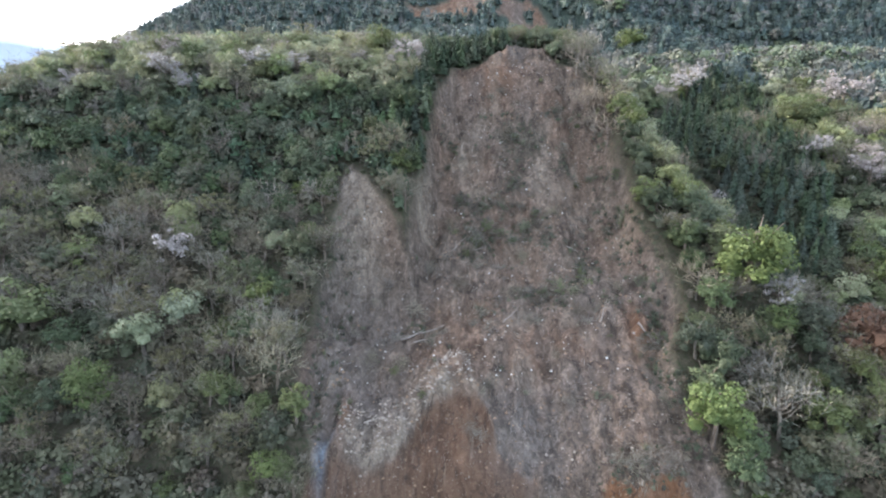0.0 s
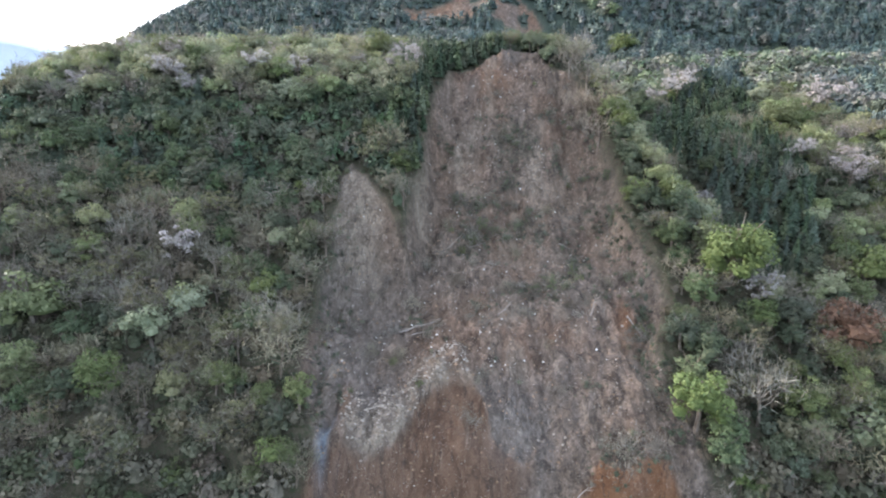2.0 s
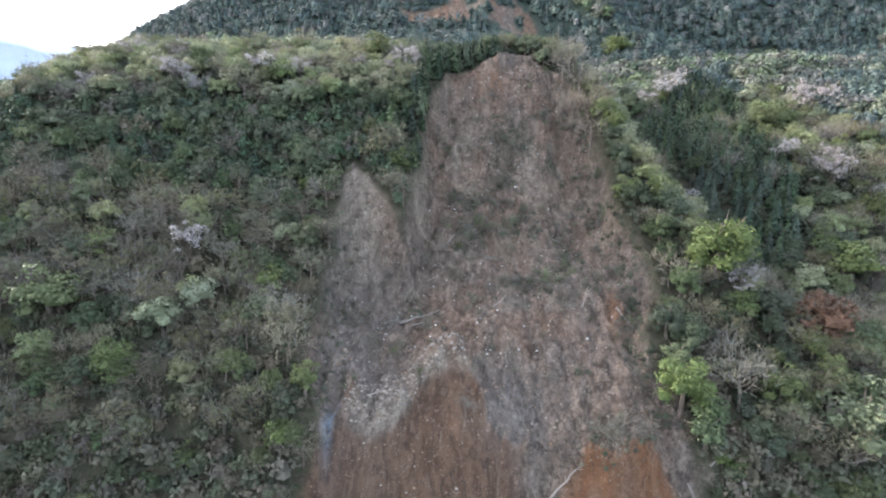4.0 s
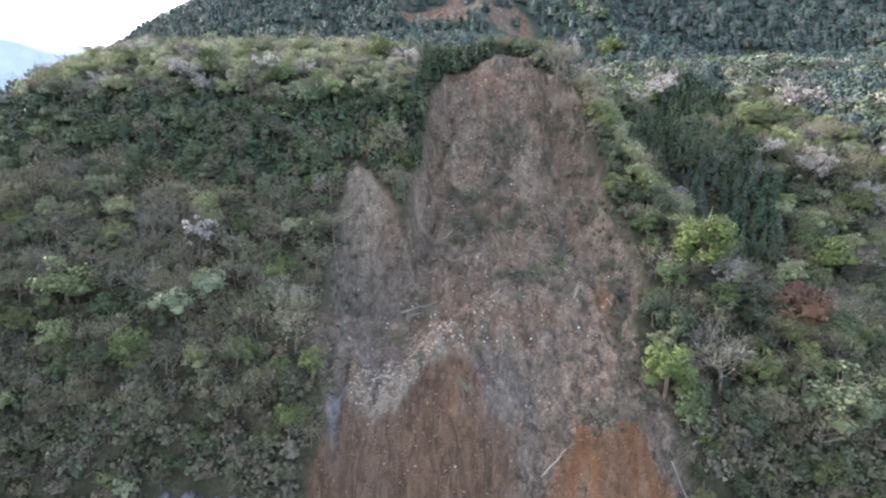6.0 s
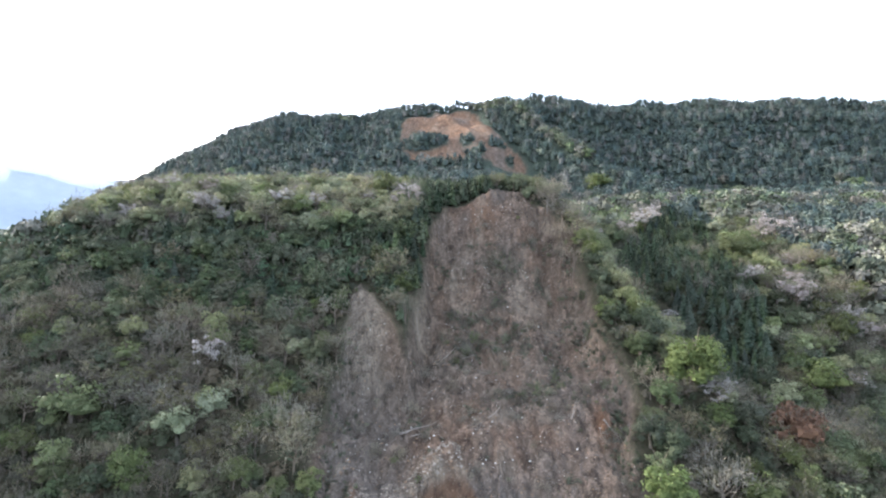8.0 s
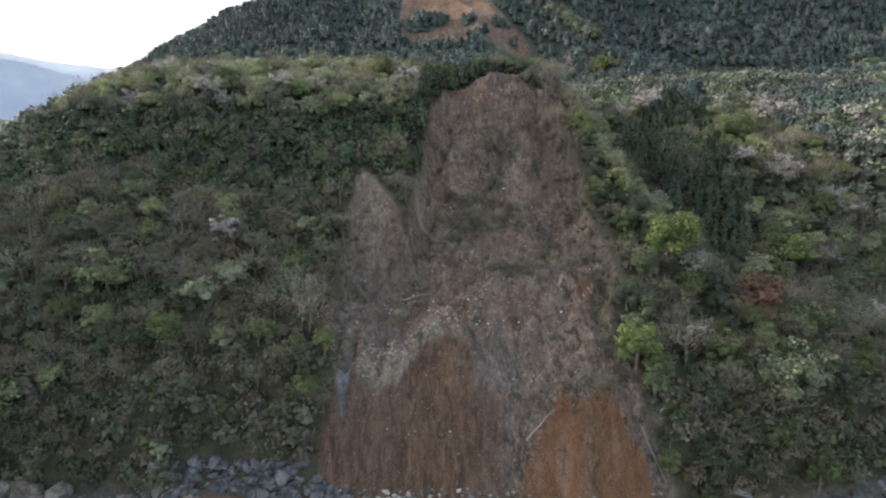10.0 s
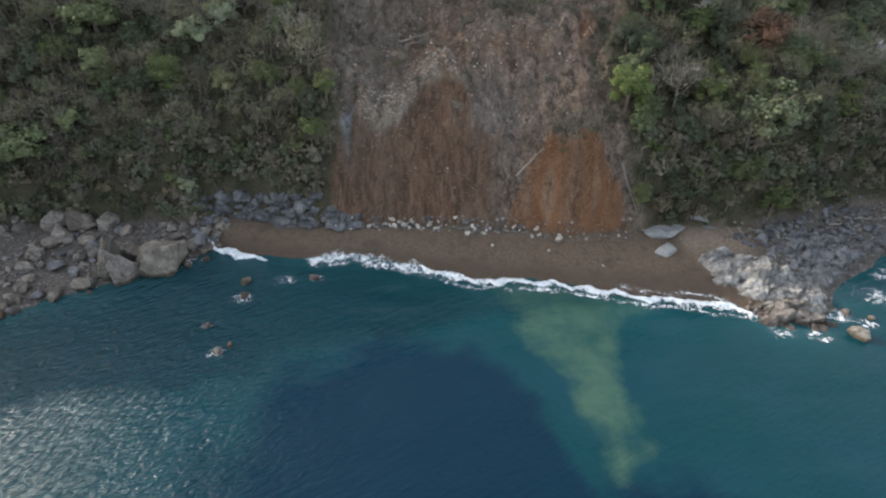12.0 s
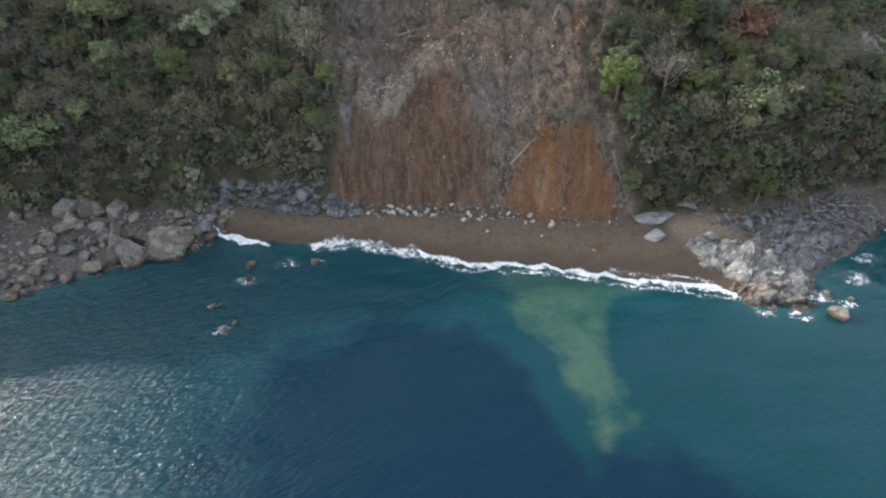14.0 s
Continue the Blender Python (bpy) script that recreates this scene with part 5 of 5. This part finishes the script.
def foam_patch(cx, cy, r, seed, lace):
    g = np.arange(-1, 1.001, 0.09)
    u, v = np.meshgrid(g, g)
    x, y = cx + r * u + 0.12 * r * fbm(u * 3, v * 3, seed, 2), cy + 0.75 * r * v
    idx = np.arange(u.size).reshape(u.shape)
    q = np.stack([idx[:-1, :-1], idx[:-1, 1:], idx[1:, 1:], idx[1:, :-1]], -1).reshape(-1, 4)
    ob = mesh_object("foam_patch", np.stack([x, y, 0.14 + 0.05 * fbm(u * 5, v * 5, seed + 2, 2)], -1).reshape(-1, 3), q, FOAM, smooth=True)
    set_attr(ob.data, "dens", (0.34 - 0.25 * lace + 0.3 * fbm(u * 2.2, v * 2.2, seed + 1, 3)) * np.clip(1.3 * (1 - u**2 - v**2), 0, 1))
    tagged(ob, "white foam washing round rocks in the sea", "surf foam", "foam round the rocks", "stuff")


for cx, cy, r, sd, lace in ((-36.9, -18.3, 2.4, 421, -0.1), (-37.2, -31.2, 2.0, 423, -0.3), (-40.5, -25.0, 1.6, 425, 0.2), (-30.5, -13.5, 3.0, 427, 0.35), (67.5, -23.5, 3.0, 429, -0.1), (71.0, -25.8, 2.2, 431, 0.1), (76.5, -18.5, 4.2, 433, 0.0),
                            (56.0, -27.2, 3.0, 435, 0.05), (61.5, -28.7, 2.6, 437, 0.05), (82.5, -12.5, 3.4, 439, 0.15), (-50.0, -7.5, 3.0, 441, 0.2), (94.5, -4.0, 3.0, 443, 0.1), (53.8, -23.0, 2.4, 445, -0.1), (-24.6, -12.9, 2.0, 447, 0.25)):
    foam_patch(cx, cy, r, sd, lace)


# ---- on the slide ----
def log_mesh(seed, length, thick, branches):
    rng = np.random.default_rng(seed)
    pts = [(length * (k / 5 - 0.5), 0.05 * length * rng.normal() * 0.5, 0.12 * rng.random()) for k in range(6)]
    rad = [thick * (1 - 0.6 * k / 5) for k in range(6)]
    parts = [tube(pts, rad, 6)]
    for k in range(branches):
        b = np.array(pts[rng.integers(2, 6)])
        d = np.array([0.7 + 0.4 * rng.random(), 1.4 * rng.normal(), 0.5 * rng.random()])
        ln = length * (0.15 + 0.2 * rng.random())
        e = b + ln * d / np.linalg.norm(d)
        parts.append(tube([b, (b + e) / 2 + 0.08 * ln * rng.normal(size=3), e], [thick * 0.45, thick * 0.3, thick * 0.1], 4))
    return join(*parts)


def fallen(x0, y0, x1, y1, thick, seed, branches=3, lift=0.25):
    z0, z1 = land(np.array([x0, x1]), np.array([y0, y1])) + lift
    a, b = Vector((x0, y0, z0)), Vector((x1, y1, z1))
    ob = mesh_object("fallen_trunk", *log_mesh(seed, (b - a).length, thick, branches), DEAD, smooth=True)
    way = (b - a).normalized()
    side = Vector((0, 0, 1)).cross(way).normalized()
    m = Matrix((way, side, way.cross(side))).transposed().to_4x4()
    ob.matrix_basis = Matrix.Translation((a + b) / 2) @ m
    tagged(ob, "bleached fallen tree trunk lying on the slide", "fallen tree", "fallen trunks")


for k, (x0, y0, x1, y1, r) in enumerate((
    (-9.4, 25.0, -2.3, 27.3, 0.17), (-7.2, 24.4, -3.9, 26.0, 0.12), (30.7, 68.2, 33.0, 70.0, 0.16), (23.9, 26.7, 25.3, 28.5, 0.16), (28.8, 24.9, 30.9, 22.6, 0.16), (29.8, 25.6, 31.6, 22.9, 0.13), (14.0, 2.9, 18.0, 3.8, 0.17),
    (7.7, 26.7, 10.1, 28.9, 0.13), (37.7, 3.4, 39.6, 4.2, 0.18), (34.0, 2.6, 38.6, -0.6, 0.17), (34.8, 2.0, 37.0, 0.4, 0.12), (79.0, 0.7, 85.0, 1.6, 0.2), (83.5, 3.2, 90.0, 3.3, 0.2), (57.0, -1.0, 58.2, -5.6, 0.17), (59.2, -1.0, 59.6, -4.0, 0.14),
    (54.2, -0.6, 54.0, -2.6, 0.16), (61.5, -1.0, 62.8, -2.4, 0.14), (-13.5, 10.6, -10.8, 11.4, 0.14), (3.5, 45.0, 7.0, 47.0, 0.13), (12.5, 34.0, 14.0, 38.0, 0.12), (17.0, 35.0, 19.0, 33.0, 0.12), (-1.0, 44.0, 1.8, 46.5, 0.1), (21.5, 43.0, 24.0, 44.0, 0.1), (-10.0, 27.5, -7.0, 26.5, 0.1))):
    fallen(x0, y0, x1, y1, r, 500 + k, 2 + k % 4)


def brush_pile(seed, spread, label, leafy=None):
    """A tangle of broken branches, some with leaves left on."""
    rng = np.random.default_rng(seed)
    top = tagged(new("brush_pile"), label, "brush", "brush on the slide")
    parts = []
    for k in range(26):
        a = rng.normal(size=3) * [spread * 0.5, spread * 0.35, 0.25]
        d = rng.normal(size=3) * [1, 0.6, 0.35] + [0, -0.5, 0.1]
        e = a + d / np.linalg.norm(d) * spread * (0.4 + 0.5 * rng.random())
        parts.append(tube([a, (a + e) / 2 + 0.15 * rng.normal(size=3), e], [0.06, 0.04, 0.015], 4))
    mesh_object("branch_tangle", *join(*parts), BARK, top)["kind"] = "stuff"
    tips = [tuple(rng.normal(size=3) * [spread * 0.55, spread * 0.4, 0.35] + [0, 0, 0.4]) for k in range(14)]
    mesh_object("twig_tangle", *twigs(rng, tips, 420, 1.1, 0.03), LEAF["twig"], top)["kind"] = "stuff"
    if leafy:
        mesh_object("leaf_mass", *leaves(rng, tips, [0.55] * len(tips), 240, 0.17, 0.5), leafy, top)["kind"] = "stuff"
    return top


def place_on_slope(model, first, x, y, scale, turn):
    e = 0.8
    h = land(np.array([x, x + e, x]), np.array([y, y, y + e]), False)
    nrm = Vector((-(h[1] - h[0]) / e, -(h[2] - h[0]) / e, 1)).normalized()
    z = float(land(np.array([x]), np.array([y]))[0])
    m = Matrix.Translation((x, y, z + 0.1)) @ nrm.to_track_quat("Z", "Y").to_matrix().to_4x4() @ pose(0, 0, 0, 0, 0, turn) @ Matrix.Scale(scale, 4)
    if first:
        model.matrix_basis = m
        return model
    return copy_thing(model, m @ unscaled(model))


rng = np.random.default_rng(21)
GREEN_BRUSH = [brush_pile(600 + k, 2.0, "uprooted evergreen brush lying on the slide", LEAF["mid"]) for k in range(3)]
GREY_BRUSH = [brush_pile(610 + k, 2.4, "tangle of bleached broken branches on the slide") for k in range(3)]
used = set()


def put_brush(kind, x, y, s):
    k = int(rng.integers(3))
    place_on_slope(kind[k], (id(kind), k) not in used, x, y, s, 360 * rng.random())
    used.add((id(kind), k))


for x, y, s in ((13.6, 64.3, 0.8), (15.2, 62.9, 0.5), (12.4, 58.1, 0.7), (6.4, 49.5, 1.1), (4.2, 47.0, 1.0), (8.5, 48.3, 0.9), (14.3, 49.8, 1.0), (16.5, 50.6, 0.7), (23.2, 37.9, 0.9), (16.2, 35.3, 1.0), (18.8, 34.2, 0.9), (21.0, 33.2, 0.7),
                (10.2, 53.6, 0.6), (31.9, 24.3, 0.7), (33.2, 34.6, 0.8), (29.5, 59.1, 0.6), (24.2, 35.4, 0.7), (11.5, 47.4, 0.7), (2.2, 44.6, 0.7), (33.0, 46.0, 0.8), (-4.0, 25.5, 0.7), (33.8, 54.5, 0.8), (24.0, 41.0, 0.6), (0.2, 62.0, 0.5), (27.0, 68.0, 0.5)):
    put_brush(GREEN_BRUSH, x, y, 0.8 * s)
for x, y, s in ((-3.9, 24.7, 1.5), (-10.5, 26.2, 1.4), (24.7, 5.5, 1.5), (27.5, 5.8, 1.3), (22.5, 6.2, 1.1), (16.2, 34.0, 1.4), (10.0, 33.5, 1.4), (0.5, 36.0, 1.4), (-7.0, 31.5, 1.3), (4.0, 30.0, 1.2), (20.5, 30.0, 1.1), (31.0, 22.0, 1.0), (29.0, 12.0, 0.9),
                (-14.0, 22.0, 1.3), (-17.5, 28.0, 1.2), (-12.5, 35.0, 1.2), (-4.5, 40.5, 1.3), (1.5, 55.0, 1.1), (20.0, 50.0, 1.1), (26.5, 52.0, 1.0), (29.5, 41.0, 1.0), (24.0, 62.0, 1.0), (11.0, 71.0, 0.9), (30.0, 66.5, 1.1), (-20.0, 35.0, 1.0), (-9.0, 20.5, 1.0),
                (5.5, 25.0, 1.0), (12.5, 28.0, 1.2), (28.0, 33.0, 1.0), (-1.0, 48.5, 1.1), (35.0, 6.0, 1.0), (36.5, 3.0, 1.0), (-22.0, 24.0, 1.0), (-21.5, 16.5, 1.0), (7.5, 41.0, 0.9), (13.0, 44.5, 0.9)):
    put_brush(GREY_BRUSH, x, y, (0.62 if y < 8 else 0.48) * s)

# small tufts and broken twigs all over the slide, thicker along its margins
mx, my, mr = [], [], []
ey = 6 + 62 * rng.random(420)
ex = scar_right(ey) - 0.3 - 4.5 * rng.random(420) ** 1.6
mx.append(ex)
my.append(ey)
mr.append(0.25 + 0.7 * rng.random(420) ** 2)
ey = 10 + 30 * rng.random(220)
mx.append(scar_left(ey) + 0.3 + 5.0 * rng.random(220) ** 1.6)
my.append(ey)
mr.append(0.2 + 0.6 * rng.random(220) ** 2)
for a, b, c in LITTER:
    n = int(8 + 5 * c * c)
    mx.append(a + 0.8 * c * rng.normal(size=n))
    my.append(b + 0.5 * c * rng.normal(size=n))
    mr.append(0.2 + 0.55 * rng.random(n) ** 2)
mx, my, mr = np.concatenate(mx), np.concatenate(my), np.concatenate(mr)
woods("flattened_brush", np.stack([mx, my, land(mx, my) - 0.25 * mr], 1), 0.3 * mr, mr, rng.random(len(mx)), DRIFT, rng, "dark flattened brush and torn branches lying on the slide", 20)
k = 0
while k < 90:
    x, y = -22 + 56 * rng.random(), 10 + 68 * rng.random()
    if scar_mask(np.array([x]), np.array([y]))[0] > 1.0:
        put_brush(GREEN_BRUSH if rng.random() < 0.3 else GREY_BRUSH, x, y, 0.22 + 0.35 * rng.random() ** 2)
        k += 1


# broken sticks strewn over the slide, mostly pointing down it
def stick_field(x, y, length, material, rng, label):
    n = len(x)
    e = 0.6
    a = rng.normal(size=n) * 0.9 - math.pi / 2
    dx, dy = np.cos(a), np.sin(a)
    z0 = land(x, y) + 0.08
    dz = (land(x + e * dx, y + e * dy, False) - land(x, y, False)) / e
    d = np.stack([dx, dy, dz + 0.12 * rng.normal(size=n)], 1)
    d /= np.linalg.norm(d, axis=1, keepdims=True)
    p = np.stack([x, y, z0], 1)
    s = np.cross(d, [0.3, 0.2, 1.0])
    s /= np.linalg.norm(s, axis=1, keepdims=True)
    w = (0.012 + 0.022 * length)[:, None]
    up = np.cross(s, d)
    tip = p + d * length[:, None] + up * 0.1
    v = np.stack([p - w * s, p + w * s, p + w * 1.6 * up, tip], 1).reshape(-1, 3)
    f = (np.array([(0, 1, 3), (1, 2, 3), (2, 0, 3), (0, 2, 1)])[None] + 4 * np.arange(n)[:, None, None]).reshape(-1, 3)
    return tagged(mesh_object("broken_sticks", v, f, material), label, "sticks", kind="stuff")


kx, ky = -23 + 58 * rng.random(16000), 7 + 70 * rng.random(16000)
kd = 0.10 + 0.75 * bump(kx, -10, 9) * bump(ky, 29, 9) + 0.5 * bump(kx, 14, 14) * bump(ky, 34, 5) + 0.4 * bump(kx, 6, 10) * bump(ky, 49, 6) + 0.4 * bump(kx, 25, 8) * bump(ky, 7, 4) + 0.3 * step(0.3, 0.9, fbm(kx * 0.12, ky * 0.12, 35, 3))
sel = (rng.random(len(kx)) < kd) & (scar_mask(kx, ky) > 0.2)
kx, ky = kx[sel], ky[sel]
half = rng.random(len(kx)) < 0.7
stick_field(kx[half], ky[half], 0.5 + 1.3 * rng.random(half.sum()) ** 2, BARK, rng, "dark broken sticks strewn over the slide")
stick_field(kx[~half], ky[~half], 0.5 + 1.6 * rng.random((~half).sum()) ** 2, DEAD, rng, "bleached broken sticks strewn over the slide")


# loose stones over the slide and along the beach
def stone_field(name, x, y, size, material, rng, label):
    n = len(x)
    base = np.array([(1, 0, 0), (-1, 0, 0), (0, 1, 0), (0, -1, 0), (0, 0, 1), (0, 0, -1), (0.6, 0.6, 0.5), (-0.6, 0.5, 0.55)], float)
    tri = [(6, 0, 2), (6, 2, 4), (6, 4, 0), (0, 4, 3), (7, 4, 2), (7, 2, 1), (7, 1, 4), (1, 3, 4), (5, 2, 0), (5, 1, 2), (5, 3, 1), (5, 0, 3)]
    p = base[None] * (0.7 + 0.5 * rng.random((n, 8, 1)))
    a = rng.random(n) * 2 * math.pi
    c, s = np.cos(a)[:, None], np.sin(a)[:, None]
    p = np.stack([p[..., 0] * c - p[..., 1] * s, p[..., 0] * s + p[..., 1] * c, p[..., 2] * (0.55 + 0.3 * rng.random((n, 1)))], -1) * size[:, None, None] / 2
    p += np.stack([x, y, land(x, y) + 0.12 * size], 1)[:, None]
    f = (np.array(tri)[None] + 8 * np.arange(n)[:, None, None]).reshape(-1, 3)
    ob = mesh_object(name, p.reshape(-1, 3), f, material)
    return tagged(ob, label, "stones", kind="stuff")


def stone_material(name, a, b):
    n = Nodes(name, 0.9, 0.15)
    return n.done(n.mix(n.geo.outputs["Random Per Island"], a, b))


SCREE = stone_material("loose_stones", (0.11, 0.088, 0.070), (0.34, 0.295, 0.245))
CHALK = stone_material("whitish_stones", (0.34, 0.315, 0.28), (0.60, 0.575, 0.53))
BROWN = stone_material("earth_clods", (0.12, 0.08, 0.05), (0.26, 0.18, 0.12))
PEBBLE = stone_material("shore_cobbles", (0.07, 0.066, 0.062), (0.22, 0.20, 0.178))
rng = np.random.default_rng(31)
sx, sy = -24 + 62 * rng.random(15000), 1 + 83 * rng.random(15000)
dens = 0.05 + 1.0 * bump(sx, -9 + 0.5 * (sy - 10), 7) * bump(sy, 15, 5.5) + 0.55 * bump(sx, 10, 10) * bump(sy, 40, 4) + 0.4 * bump(sx, 6, 5) * bump(sy, 60, 5) + 0.35 * bump(sx, 14, 10) * bump(sy, 74, 6) + 0.25 * step(0.3, 0.9, fbm(sx * 0.15, sy * 0.15, 33, 3))
sel = (rng.random(len(sx)) < dens) & (scar_mask(sx, sy) > 0.3)
sx, sy = sx[sel], sy[sel]
tx = -17 + 19 * rng.random(1900)
ty = foot(tx) + np.interp(tx, LIP_X, LIP_T) + 0.1 + 6.5 * rng.random(1900) ** 1.3
stone_field("loose_stones", tx, ty, 0.10 + 0.62 * rng.random(1900) ** 5, SCREE, rng, "pale rubble heaped along the lip of the scarp")
stone_field("loose_stones", sx, sy, 0.10 + 0.5 * rng.random(len(sx)) ** 5, SCREE, rng, "pale loose stones strewn over the slide")
vx, vy = -22 + 56 * rng.random(1500), 16 + 66 * rng.random(1500)
sel = (scar_mask(vx, vy) > 1.0) & (rng.random(1500) < 0.35 + 0.5 * step(0.0, 0.8, fbm(vx * 0.1, vy * 0.1, 36, 3)))
stone_field("white_stones", vx[sel], vy[sel], 0.16 + 0.42 * rng.random(sel.sum()) ** 3, CHALK, rng, "small whitish stones dotted over the slide")
cx, cy = -24 + 62 * rng.random(4500), 1 + 83 * rng.random(4500)
sel = scar_mask(cx, cy) > 0.3
stone_field("earth_clods", cx[sel], cy[sel], 0.15 + 0.5 * rng.random(sel.sum()) ** 4, BROWN, rng, "clods of brown earth strewn over the slide")
px_, py_ = np.concatenate([-100 + 52 * rng.random(1600), 55 + 40 * rng.random(900), -50 + 90 * rng.random(500)]), np.zeros(3000)
py_ = shore(px_) + (foot(px_) + 0.6 - shore(px_)) * np.concatenate([rng.random(2500), 0.85 + 0.2 * rng.random(500)])
stone_field("shore_cobbles", px_, py_, 0.25 + 0.8 * rng.random(3000) ** 3, PEBBLE, rng, "grey and brown cobbles along the rocky shore")
